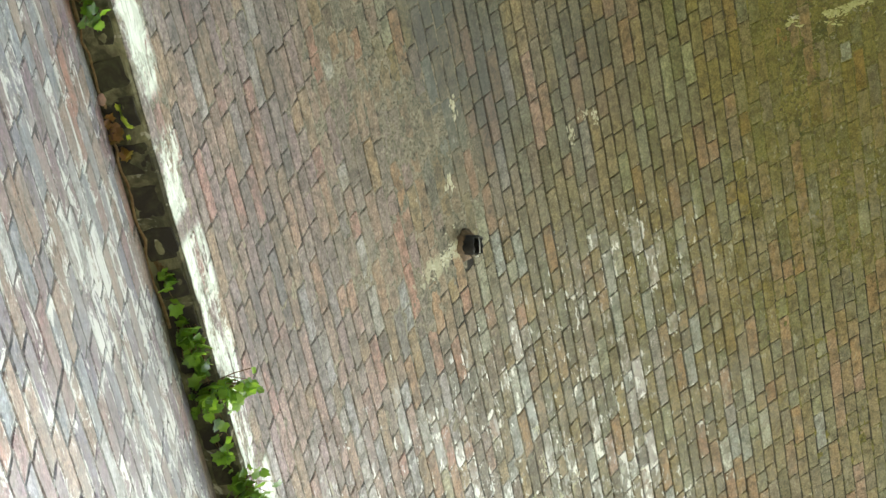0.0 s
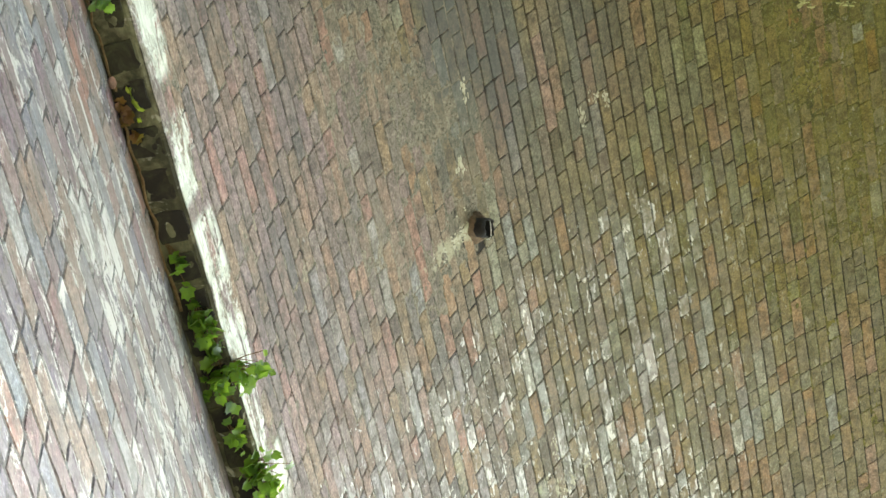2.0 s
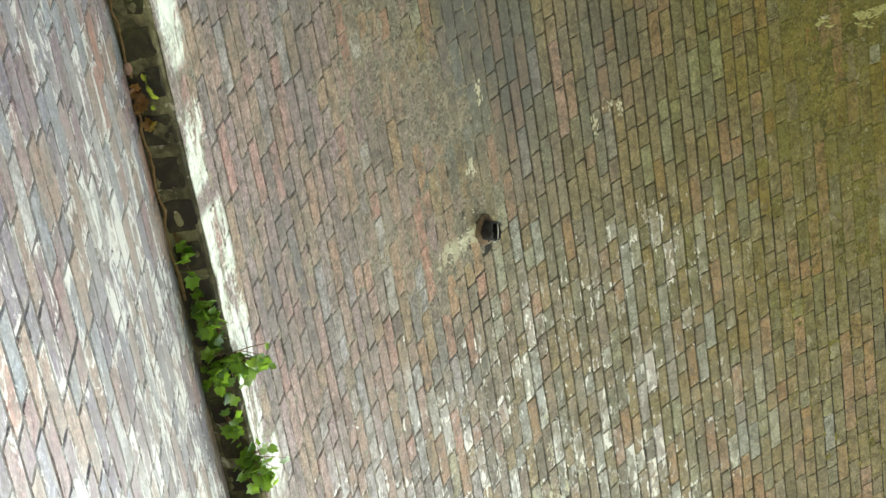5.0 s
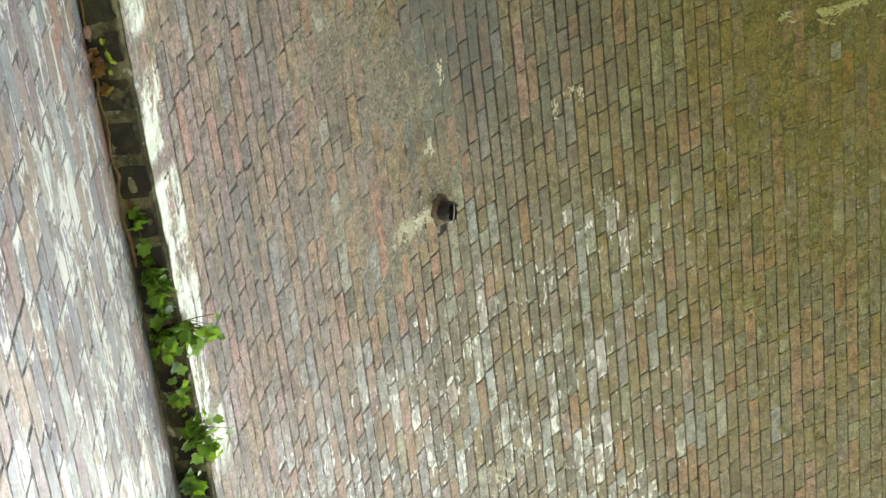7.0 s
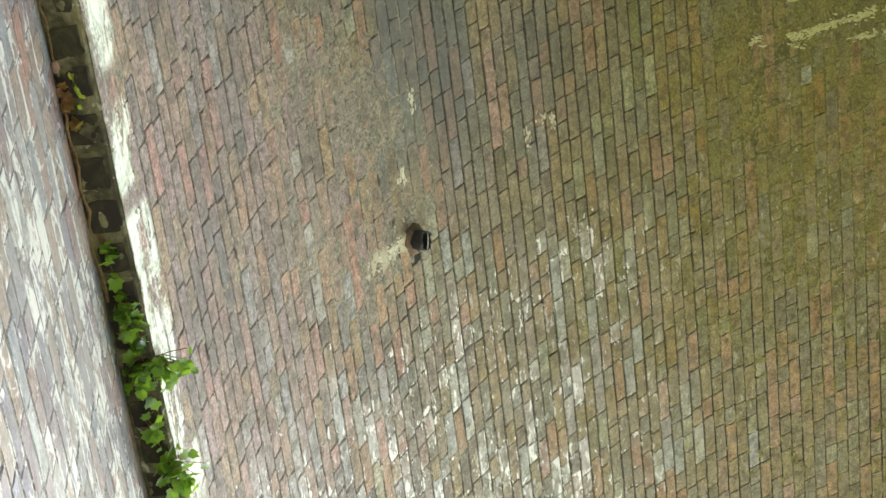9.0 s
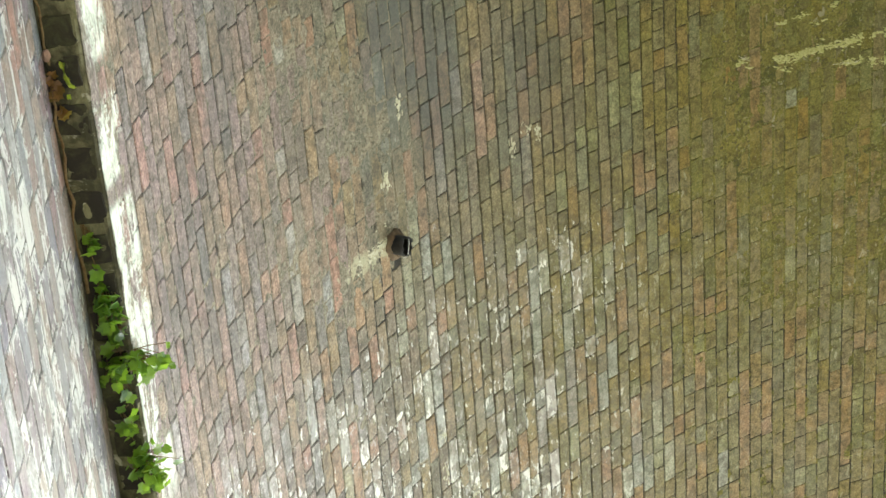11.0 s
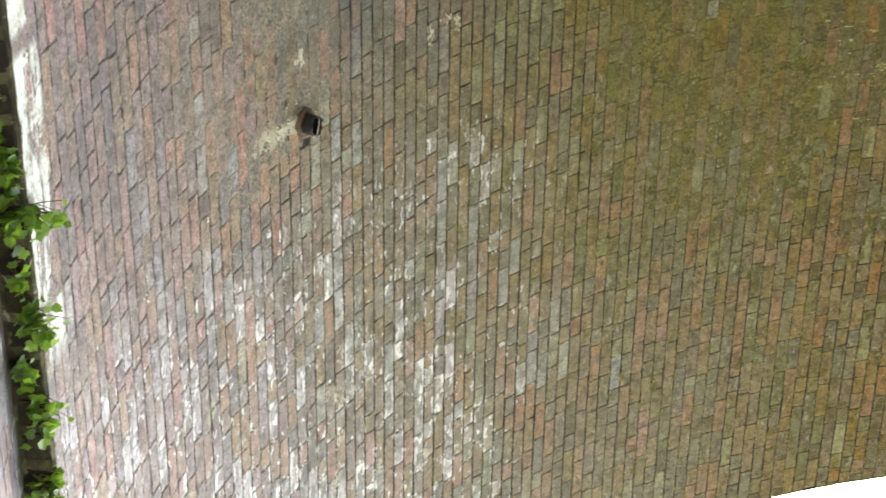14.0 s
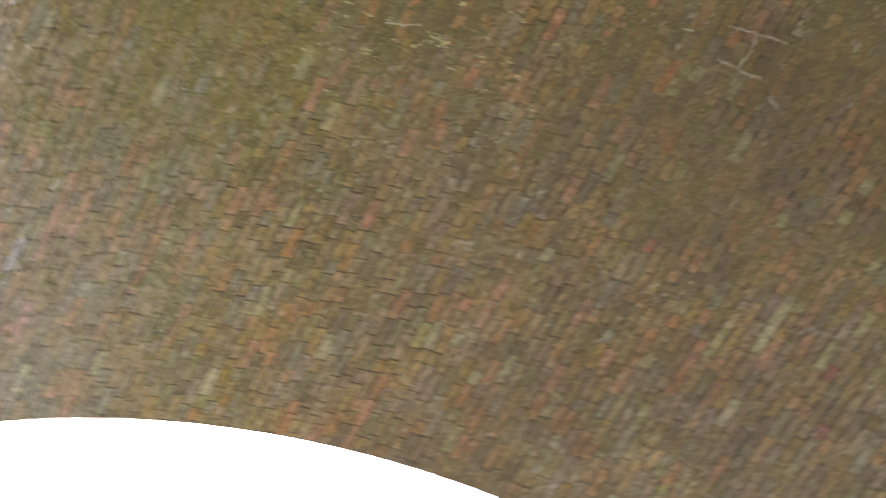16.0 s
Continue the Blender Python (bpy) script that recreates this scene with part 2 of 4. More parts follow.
        damp = k.math("MULTIPLY", k.step(k.math("ABSOLUTE", k.math("MULTIPLY_ADD", mid, 0.12, k.math("ADD", x, 0.44))), 0.30, 0.08), k.step(y, 2.75, 2.0))
        col = k.mix(k.math("MULTIPLY", damp, 0.5), col, (0.095, 0.105, 0.112))
        # shade beyond the crown, put into the brick colour in patches
        far_shade = k.noise(k.place((1, 1, 1), (4.4, 0, 0)), 0.9, 4.0, 0.6, 0.4)
        far_shade = k.math("MULTIPLY", k.step(x, 2.2, 5.0), k.step(far_shade, 0.25, 0.6))
        col = k.mix(k.math("MULTIPLY", far_shade, 0.42), col, (0.065, 0.05, 0.035))
        rough = 0.78
    elif where == "wall":
        band = k.math("MULTIPLY", k.step(z, 5.0, 5.6), k.math("MULTIPLY_ADD", k.step(z, 5.95, 6.35), -0.8, 1.0))
        band = k.math("MULTIPLY", band, k.math("MULTIPLY_ADD", k.step(y, 1.1, 1.7), 0.5, 0.5))
        haze = k.noise(k.place((1, 1.1, 1.6), (3, 0, 1)), 4.2, 6.0, 0.7, 0.8)
        col = k.mix(k.math("MULTIPLY_ADD", band, 0.36, k.math("MULTIPLY", k.step(haze, 0.36, 0.62), 0.34)), col, k.mix(rnd3, (0.215, 0.225, 0.23), (0.255, 0.235, 0.205)))
        streak = k.noise(k.place((1, 1.5, 3.4)), 3.4, 7.0, 0.74, 0.7)
        wash = k.math("MULTIPLY_ADD", rnd2, 0.12, k.math("MULTIPLY_ADD", small, 0.26, streak))
        wash = k.math("MULTIPLY_ADD", band, 0.085, k.math("MULTIPLY_ADD", k.math("POWER", rim, 4.0), 0.07, wash))
        col = k.mix(k.math("MULTIPLY", k.step(wash, 0.80, 0.87), 0.85), col, (0.46, 0.46, 0.435))
        drip = k.noise(k.place((1, 9.0, 0.9)), 2.2, 5.0, 0.7, 0.6)
        col = k.mix(k.math("MULTIPLY", k.step(drip, 0.62, 0.70), 0.25), col, (0.23, 0.24, 0.255))
        rough = 0.75
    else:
        # near-black for soot and for the shade under the ledge, with moss
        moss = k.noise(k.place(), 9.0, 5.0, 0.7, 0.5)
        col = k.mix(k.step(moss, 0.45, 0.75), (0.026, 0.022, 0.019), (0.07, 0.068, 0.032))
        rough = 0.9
    k.put(k.b.inputs["Base Color"], col)
    k.put(k.b.inputs["Roughness"], k.math("MULTIPLY_ADD", mid, 0.3, rough - 0.15))
    k.b.inputs["Specular IOR Level"].default_value = 0.18 if where == "wall" else 0.3
    k.relief(k.math("ADD", k.math("MULTIPLY", mid, 1.0), k.math("MULTIPLY", fine, 0.4)), 0.7, 0.006)
    return k.m


def mortar_material(name, dark, light, vault=False, patch=0.9):
    k = Nodes(name)
    at = k.place()
    n1, n2 = k.noise(at, 60.0, 5.0, 0.7), k.noise(at, patch, 5.0, 0.65, 0.5)
    col = k.mix(k.step(n2, 0.42, 0.66), dark, light)
    col = k.mix(k.math("MULTIPLY", n1, 0.5), col, tuple(c * 0.55 for c in dark))
    if vault:
        x, y, z = k.xyz()
        col = k.mix(k.math("MULTIPLY", crown_green(k, x, y), 0.6), col, (0.75, 0.72, 0.3), "MULTIPLY")
        # mortar that stands proud of the joints is bleached like the slurry
        dx, dz = k.math("SUBTRACT", x, CX), k.math("SUBTRACT", z, CZ)
        depth = k.math("SQRT", k.math("ADD", k.math("MULTIPLY", dx, dx), k.math("MULTIPLY", dz, dz)))
        proud = k.step(depth, RAD + 0.0034, RAD + 0.0018)
        col = k.mix(k.math("MULTIPLY", k.math("MAXIMUM", smear(k, x, y), proud), 0.95), col, smear_colour(k, x))
        foot = foot_lime(k, y, z, k.noise(at, 34.0, 6.0, 0.78, 0.8), n1)
        col = k.mix(k.math("MULTIPLY", foot, 0.9), col, (0.60, 0.635, 0.56))
    flecks = k.noise(k.place((1, 1, 1), (0, 0, 2)), 11.0, 4.0, 0.7, 0.8)
    col = k.mix(k.math("MULTIPLY", k.step(flecks, 0.60, 0.68), 0.7), col, (0.42, 0.40, 0.33) if not vault else (0.30, 0.28, 0.21))
    k.put(k.b.inputs["Base Color"], col)
    k.b.inputs["Roughness"].default_value = 0.92
    k.relief(n1, 0.8, 0.006)
    return k.m


def plain(name, colour, rough, other=None, scale=20.0, metal=0.0, bump=0.3):
    k = Nodes(name)
    n = k.noise(k.place(), scale, 5.0, 0.65, 0.3)
    k.put(k.b.inputs["Base Color"], k.mix(k.step(n, 0.35, 0.7), colour, other or tuple(c * 0.6 for c in colour)))
    k.b.inputs["Roughness"].default_value, k.b.inputs["Metallic"].default_value = rough, metal
    k.relief(n, bump, 0.01)
    return k.m


def leaf_material(name, colour, other):
    k = Nodes(name)
    rnd = k.add("ShaderNodeObjectInfo").outputs["Random"]
    n = k.noise(k.place(), 60.0, 3.0, 0.6)
    col = k.mix(rnd, colour, other)
    col = k.mix(k.math("MULTIPLY", k.step(n, 0.5, 0.75), 0.3), col, tuple(c * 1.5 for c in other))
    k.put(k.b.inputs["Base Color"], col)
    k.b.inputs["Roughness"].default_value = 0.38
    tr = k.add("ShaderNodeBsdfTranslucent")
    k.put(tr.inputs[0], k.mix(0.35, col, (0.45, 0.65, 0.05)))
    mx = k.add("ShaderNodeMixShader")
    mx.inputs[0].default_value = 0.45
    k.t.links.new(k.b.outputs[0], mx.inputs[1])
    k.t.links.new(tr.outputs[0], mx.inputs[2])
    k.t.links.new(mx.outputs[0], k.t.nodes["Material Output"].inputs[0])
    k.relief(n, 0.3, 0.002)
    return k.m


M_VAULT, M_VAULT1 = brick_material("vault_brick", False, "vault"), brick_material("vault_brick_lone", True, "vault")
M_WALL, M_WALL1 = brick_material("wall_brick", False, "wall"), brick_material("wall_brick_lone", True, "wall")
M_SOFFIT = brick_material("sooty_shaded_brick", True, "soffit")
M_MORTAR = mortar_material("weathered_mortar", (0.022, 0.019, 0.015), (0.08, 0.069, 0.054), True)
M_BED = mortar_material("abutment_mortar", (0.05, 0.045, 0.042), (0.13, 0.12, 0.11))
M_MOSSY = mortar_material("mossy_mortar", (0.055, 0.05, 0.026), (0.23, 0.212, 0.118), False, 8.0)
M_GROUND = plain("grass_and_earth", (0.15, 0.145, 0.085), 0.95, (0.20, 0.18, 0.14), 1.5)
M_STONE = plain("outer_brickwork", (0.27, 0.19, 0.14), 0.9, (0.19, 0.15, 0.12), 6.0)
M_PIPE = plain("black_pipe", (0.007, 0.006, 0.007), 0.6, (0.016, 0.013, 0.012), 40.0)
M_LIME = plain("lime_crust", (0.40, 0.375, 0.26), 0.85, (0.60, 0.58, 0.46), 45.0, bump=0.6)
M_LICHEN = plain("yellow_green_crust", (0.34, 0.34, 0.13), 0.95, (0.48, 0.46, 0.24), 50.0, bump=0.8)
M_LEAF = leaf_material("ivy_leaf", (0.035, 0.095, 0.010), (0.19, 0.335, 0.024))
M_YELLOW = leaf_material("yellowing_leaf", (0.30, 0.40, 0.03), (0.44, 0.46, 0.05))
M_BROWN = leaf_material("dead_leaf", (0.17, 0.068, 0.024), (0.25, 0.11, 0.042))
M_FRAGMENT = plain("pink_brick_fragment", (0.36, 0.22, 0.18), 0.85, (0.26, 0.17, 0.14), 50.0)
M_STEM = plain("ivy_stem", (0.13, 0.075, 0.03), 0.85, (0.22, 0.15, 0.07), 80.0)
M_WHITE = plain("limescale", (0.62, 0.61, 0.58), 0.7, (0.40, 0.39, 0.36), 60.0)
M_RUST = plain("rusty_mortar", (0.085, 0.055, 0.032), 0.9, (0.15, 0.10, 0.055), 60.0)
ACCENT = {"p": brick_material("pale_brick", False, "vault", (0.335, 0.34, 0.34)),
          "w": brick_material("limed_brick", False, "vault", (0.39, 0.38, 0.36), 0.065),
          "k": brick_material("pink_brick", False, "vault", (0.36, 0.25, 0.205)),
          "o": brick_material("orange_brick", False, "vault", (0.335, 0.222, 0.138)),
          "l": brick_material("lilac_brick", False, "vault", (0.31, 0.285, 0.285)),
          "y": brick_material("yellow_brick", False, "vault", (0.40, 0.375, 0.25)),
          "r": brick_material("red_brick", False, "vault", (0.30, 0.11, 0.08))}


# ---------------------------------------------------------------- mesh helpers
def mesh_from(name, verts, faces, mats, index=None, smooth=False):
    me = bpy.data.meshes.new(name)
    me.from_pydata(verts, [], faces)
    for m in (mats if isinstance(mats, (list, tuple)) else [mats]):
        me.materials.append(m)
    if index is not None:
        me.polygons.foreach_set("material_index", index)
    if smooth:
        me.polygons.foreach_set("use_smooth", [True] * len(me.polygons))
    me.update()
    return me


def part(name, bm, material, parent, label=""):
    me = bpy.data.meshes.new(name)
    bm.to_mesh(me)
    bm.free()
    me.materials.append(material)
    ob = new(name, me)
    ob.parent = parent
    return tagged(ob, label)


def box_mesh(name, lo, hi, mat):
    v = [(x, y, z) for x in (lo[0], hi[0]) for y in (lo[1], hi[1]) for z in (lo[2], hi[2])]
    f = [(0, 1, 3, 2), (4, 6, 7, 5), (0, 4, 5, 1), (2, 3, 7, 6), (0, 2, 6, 4), (1, 5, 7, 3)]
    return mesh_from(name, v, f, mat)


def tube_mesh(name, mat, paths, sides=6):
    """Tapered tubes along lists of (point, radius)."""
    v, f = [], []
    for path in paths:
        for i, (p, r) in enumerate(path):
            q = Vector(path[min(i + 1, len(path) - 1)][0]) - Vector(path[max(i - 1, 0)][0])
            a = q.orthogonal().normalized()
            b = q.normalized().cross(a)
            for s in range(sides):
                t = 2 * math.pi * s / sides
                v.append(Vector(p) + (a * math.cos(t) + b * math.sin(t)) * r)
        base = len(v) - sides * len(path)
        for i in range(len(path) - 1):
            for s in range(sides):
                k, l = base + i * sides, (s + 1) % sides
                f.append((k + s, k + l, k + sides + l, k + sides + s))
    return mesh_from(name, [tuple(p) for p in v], f, mat, smooth=True)


# one brick: u along its length, v across the course, w out of the face
KINDS = 16
CORNERS = ((-1, -1), (1, -1), (1, 1), (-1, 1))
RIM = 12                                  # points round a brick's face


def brick_shapes(long, high, rng, skew=0.0, wear=1.0):
    """Brick fronts with worn arrises, each an uneven ring of points with a low crown."""
    shapes = []
    for _ in range(KINDS):
        ring = []
        for cu, cv in CORNERS:
            a, b = rng.uniform(0.002, 0.009) * wear, rng.uniform(0.002, 0.008) * wear
            u, v = cu * long / 2, cv * high / 2
            first, second = (u - cu * a, v), (u, v - cv * b)
            ring += [first, second] if cu * cv < 0 else [second, first]
            if cu == cv:                  # a point within the long side that follows
                ring.append((-cu * long * rng.uniform(-0.18, 0.18), v))
            else:
                ring.append((u, -cv * high * rng.uniform(-0.15, 0.15)))
        ring = [(u + rng.uniform(-0.003, 0.003) * wear, v + rng.uniform(-0.0035, 0.003) * wear) for u, v in ring]
        ring.sort(key=lambda p: math.atan2(p[1] / high, p[0] / long))
        tip, roll = rng.uniform(-0.0008, 0.0008), rng.uniform(-0.0008, 0.0008)
        back = [(u, v, -0.035) for u, v in ring]
        edge = [(u, v, -0.0030 + rng.uniform(-0.0012, 0.0012)) for u, v in ring]
        front = [(u * (1 - 0.009 / long), v * (1 - 0.009 / high), rng.uniform(-0.0012, 0.0012) + tip * u / long * 2 + roll * v / high * 2) for u, v in ring]
        shape = np.array(back + edge + front + [(0, 0, rng.uniform(-0.001, 0.003))])
        shape[:, 0] -= skew * shape[:, 1]
        shapes.append(shape)
    return shapes


RING = [(k * RIM + i, k * RIM + (i + 1) % RIM, (k + 1) * RIM + (i + 1) % RIM, (k + 1) * RIM + i) for k in range(2) for i in range(RIM)]
CAPS = [(2 * RIM + i, 2 * RIM + (i + 1) % RIM, 3 * RIM) for i in range(RIM)]


def mark_rim(me):
    """How near each point of a brick's face lies to its arris: 1 on it, 0 in the middle."""
    count = len(me.vertices) // (3 * RIM + 1)
    me.attributes.new("rim", "FLOAT", "POINT").data.foreach_set("value", ([1.0] * (3 * RIM) + [0.0]) * count)
    return me


def course(start, end, rng, shift, headers, long=LONG):
    """The bricks of one course from start to end: (middle, length) pairs. headers: their share."""
    out, at = [], start - shift
    while at < end:
        l = (long / 2 if rng.random() < headers else long) * rng.uniform(0.92, 1.08)
        a, b = max(at, start), min(at + l, end)
        if b - a > 0.02:
            out.append(((a + b) / 2, b - a))
        at += l
    return out


def both_shapes(long, high, rng, skew, wear=1.0):
    """Stretchers, then headers."""
    return brick_shapes(long - JOINT, high - JOINT, rng, skew, wear) + brick_shapes(long / 2 - JOINT, high - JOINT, rng, skew, wear)


rng = random.Random(7)
SKEWED = both_shapes(LONG, PITCH, rng, SKEW, 0.8)
SQUARE = both_shapes(WALL_LONG, WALL_PITCH, rng, 0.174, 0.75)


def brick_pick(length, rng, long):
    """Which shape, and how far to stretch it."""
    k = rng.randrange(KINDS)
    if length > 0.76 * long:
        return k, (length - 0.6 * JOINT) / (long - JOINT)
    return k + KINDS, (length - 0.6 * JOINT) / (long / 2 - JOINT)


def joined_bricks(name, bricks, shapes, mats, parent, rng, calm=1.0, long=LONG):
    """Many bricks in one mesh. bricks: (place, along, across, out, length, material slot)."""
    vs, fs, mi, base = [], [], [], 0
    for at, tu, tv, tn, length, slot in bricks:
        k, stretch = brick_pick(length, rng, long)
        shape = shapes[k]
        lift = rng.uniform(-0.0007, 0.0014) * calm
        lean = rng.gauss(0, 0.007) * calm
        u, v, w = shape[:, 0] * stretch, shape[:, 1] * rng.uniform(0.95, 1.03), shape[:, 2] + lift + shape[:, 1] * lean
        v = v + u * rng.gauss(0, 0.008)
        vs.append(at + u[:, None] * tu + v[:, None] * tv + w[:, None] * tn)
        fs += [tuple(i + base for i in f) for f in RING] + [tuple(i + base for i in f) for f in CAPS]
        mi += [slot] * (len(RING) + len(CAPS))
        base += len(shape)
    ob = new(name, mark_rim(mesh_from(name, np.concatenate(vs).tolist(), fs, mats, mi)))
    ob.parent = parent
    return tagged(ob, kind="stuff")


def lone_bricks(bricks, shapes, mat, parent, rng, long=LONG):
    meshes = [mark_rim(mesh_from("brick", s.tolist(), RING + CAPS, mat)) for s in shapes]
    for at, tu, tv, tn, length, slot in bricks:
        k, stretch = brick_pick(length, rng, long)
        ob = new("brick", meshes[k])
        ob.parent = parent
        m = Matrix((tu, tv, tn)).transposed().to_4x4()
        m.translation = Vector(at) + Vector(tn) * rng.uniform(-0.0006, 0.0010)
        ob.matrix_local = m @ pose(0, 0, 0, math.degrees(rng.gauss(0, 0.006)), 0, math.degrees(rng.gauss(0, 0.006))) @ Matrix.Diagonal((stretch, 1, 1, 1))


# ---------------------------------------------------------------- ground and the bridge's masonry
def ground_sheet():
    n, far = 90, 600.0
    xs = [math.copysign(abs(t) ** 3 * far, t) for t in np.linspace(-1, 1, n)]
    v = [(x, y, 0.04 * math.sin(1.3 * x + 0.4) * math.sin(1.1 * y) if abs(x) < 60 and abs(y) < 60 else 0.0) for x in xs for y in xs]
    f = [(i * n + j, (i + 1) * n + j, (i + 1) * n + j + 1, i * n + j + 1) for i in range(n - 1) for j in range(n - 1)]
    ob = new("ground", mesh_from("ground", v, f, M_GROUND))
    tagged(ob, "rough grass and trodden earth under the bridge", "ground", kind="structure")


ground_sheet()
A0 = math.asin((SPRING - CZ) / RAD)          # springing above the centre line


def arch_point(a, r):
    """a: degrees from the crown, negative towards the near abutment."""
    return CX + r * math.sin(radians(a)), CZ + r * math.cos(radians(a))


def rise(v, lo, hi):
    t = np.clip((v - lo) / (hi - lo), 0, 1)
    return t * t * (3 - 2 * t)


def waves(u, v, rng, size, count=14):
    """A smooth uneven field of about unit height; size: length of its waves."""
    total = np.zeros_like(u)
    for _ in range(count):
        turn, phase, k = rng.uniform(0, math.pi), rng.uniform(0, 6.28), 6.28 / (size * rng.uniform(0.6, 1.6))
        total += np.sin(k * (u * math.cos(turn) + v * math.sin(turn)) + phase)
    return total / math.sqrt(count / 2)


def vault_body():
    """The mortar behind the bricks, a thick half ring. Slurry stands proud of the joints on the haunch and the crown."""
    rng = random.Random(31)
    span = 90 - math.degrees(A0)
    angles = np.concatenate((np.linspace(-span, 58, 600), np.linspace(60, span, 20)))
    steps = np.concatenate(([0.0], np.linspace((0.6 - FAR_END) / (6.9 - FAR_END), 1, 290)))
    a, s = np.meshgrid(np.radians(angles), steps, indexing="ij")
    x = CX + RAD * np.sin(a)
    y = FAR_END + (6.60 - 0.127 * (x - 1.11) - FAR_END) * s
    arc = a * RAD
    haunch = rise(x, -1.18, -0.95) * (1 - rise(x, -0.55, -0.3)) * (1 - rise(y, 2.6, 3.3))
    crown = rise(x, 0.7, 1.5) * (1 - 0.8 * rise(y, 3.0, 4.8)) * (1 - 0.4 * rise(x, 2.6, 3.6))
    slurry = np.maximum(0.88 * haunch, 1.02 * crown) * (0.72 + 0.30 * waves(arc, y, rng, 0.9))
    r = RAD + 0.0042 - 0.0040 * np.clip(slurry + 0.22 * waves(arc, y, rng, 0.5), 0, 1.25)
    r = r - 0.0006 * (1 - rise(x, -0.9, -0.5)) + 0.008 * rise(x, -0.55, -0.3) * (1 - rise(x, 0.6, 1.0)) * (0.8 + 0.35 * waves(arc, y, rng, 0.45)) - 0.0011 * waves(arc, y, rng, 0.10) - 0.0005 * waves(arc, y, rng, 0.05)
    r = r - 0.0016 * (1 - rise(np.degrees(a) + span, 2.2, 3.4)) * (1 - rise(y, 2.7, 3.0))
    inner = np.stack((CX + r * np.sin(a), y, CZ + r * np.cos(a)), -1).reshape(-1, 3)
    n, m = a.shape
    far = RAD + 0.36
    back = np.stack((CX + far * np.sin(a[:, [0, -1]]), y[:, [0, -1]], CZ + far * np.cos(a[:, [0, -1]])), -1).reshape(-1, 3)
    v = np.concatenate((inner, back)).tolist()
    i, j = np.meshgrid(np.arange(n - 1), np.arange(m - 1), indexing="ij")
    k = (i * m + j).ravel()
    f = np.stack((k, k + m, k + m + 1, k + 1), -1).tolist()
    b = n * m
    for i in range(n - 1):
        c, p, q = b + 2 * i, i * m, (i + 1) * m
        f += [(c, c + 1, c + 3, c + 2), (p, c, c + 2, q), (p + m - 1, q + m - 1, c + 3, c + 1)]
    e = (n - 1) * m
    f += [tuple(range(m)) + (b + 1, b), tuple(range(e + m - 1, e - 1, -1)) + (b + 2 * n - 2, b + 2 * n - 1)]
    return mesh_from("vault", v, f, M_MORTAR)


vault = new("vault_ceiling", vault_body())
tagged(vault, "barrel vault of weathered brown brick, green with algae at the crown", "vault", kind="structure")

def wall_body(name, side):
    """An abutment whose face leans back as it rises. side: -1 near, 1 opposite."""
    def x_at(d):
        return CX + side * d
    head, back = CX - WALL, RAD + 0.36
    foot = head - (SPRING + 0.3) * math.tan(BATTER)
    v = []
    for d, z in ((back, -0.3), (foot + 0.0022, -0.3), (head + 0.0022, SPRING), (back, SPRING)):
        v += [(x_at(d), FAR_END, z), (x_at(d), mouth(x_at(back)), z)]
    f = [(0, 2, 4, 6), (1, 7, 5, 3)] + [(2 * i, 2 * i + 1, (2 * i + 3) % 8, (2 * i + 2) % 8) for i in range(4)]
    return mesh_from(name, v, f, M_BED)


near_wall = new("wall_west", wall_body("wall_west", -1))
tagged(near_wall, "battered brick abutment wall streaked with white lime", "wall", kind="structure")
far_wall = new("wall_east", wall_body("wall_east", 1))
tagged(far_wall, "opposite battered brick abutment wall of the bridge", "wall", kind="structure")


def head_wall(name, y_of, thick):
    """The outer face of the bridge round the barrel's end."""
    n, r, top = 48, RAD + 0.355, 12.6
    left, right = CX - 16, CX + 16
    pts = [(CX - r, -0.3), (CX - r, SPRING)] + [arch_point(-87 + 174 * i / n, r) for i in range(n + 1)] + [(CX + r, SPRING), (CX + r, -0.3)]
    outer = [(left, -0.3), (left, SPRING)] + [(left + (right - left) * i / n, top) for i in range(n + 1)] + [(right, SPRING), (right, -0.3)]
    v = []
    for (a, b), (c, d) in zip(pts, outer):
        v += [(a, y_of(a), b), (c, y_of(c), d), (a, y_of(a) - thick, b), (c, y_of(c) - thick, d)]
    f = []
    for i in range(len(pts) - 1):
        b, c = 4 * i, 4 * i + 4
        f += [(b, b + 1, c + 1, c), (b + 2, c + 2, c + 3, b + 3), (b, c, c + 2, b + 2), (b + 1, b + 3, c + 3, c + 1)]
    ob = new(name, mesh_from(name, v, f, M_STONE))
    tagged(ob, "outer brick face of the bridge round the arch", "wall", kind="structure")


head_wall("wall_north", mouth, 0.4)
head_wall("wall_south", lambda x: FAR_END + 0.4, 0.4)

# ---------------------------------------------------------------- drain pipe with its crust
def turned(profile, sides=24):
    """A bmesh turned round z from (radius, height) pairs."""
    bm = bmesh.new()
    rings = [[bm.verts.new((r * math.cos(2 * math.pi * i / sides), r * math.sin(2 * math.pi * i / sides), h)) for i in range(sides)] for r, h in profile]
    for a, b in zip(rings, rings[1:]):
        for i in range(sides):
            bm.faces.new((a[i], a[(i + 1) % sides], b[(i + 1) % sides], b[i])).smooth = True
    return bm


def vault_frame(a, y):
    """Place, along, across (uphill) and inward directions on the vault's face."""
    x, z = arch_point(a, RAD)
    s, c = math.sin(radians(a)), math.cos(radians(a))
    return np.array((x, y, z)), np.array((0.0, 1.0, 0.0)), np.array((c, 0.0, -s)), np.array((-s, 0.0, -c))


DRAIN_A, DRAIN_Y = -58.0, 2.86


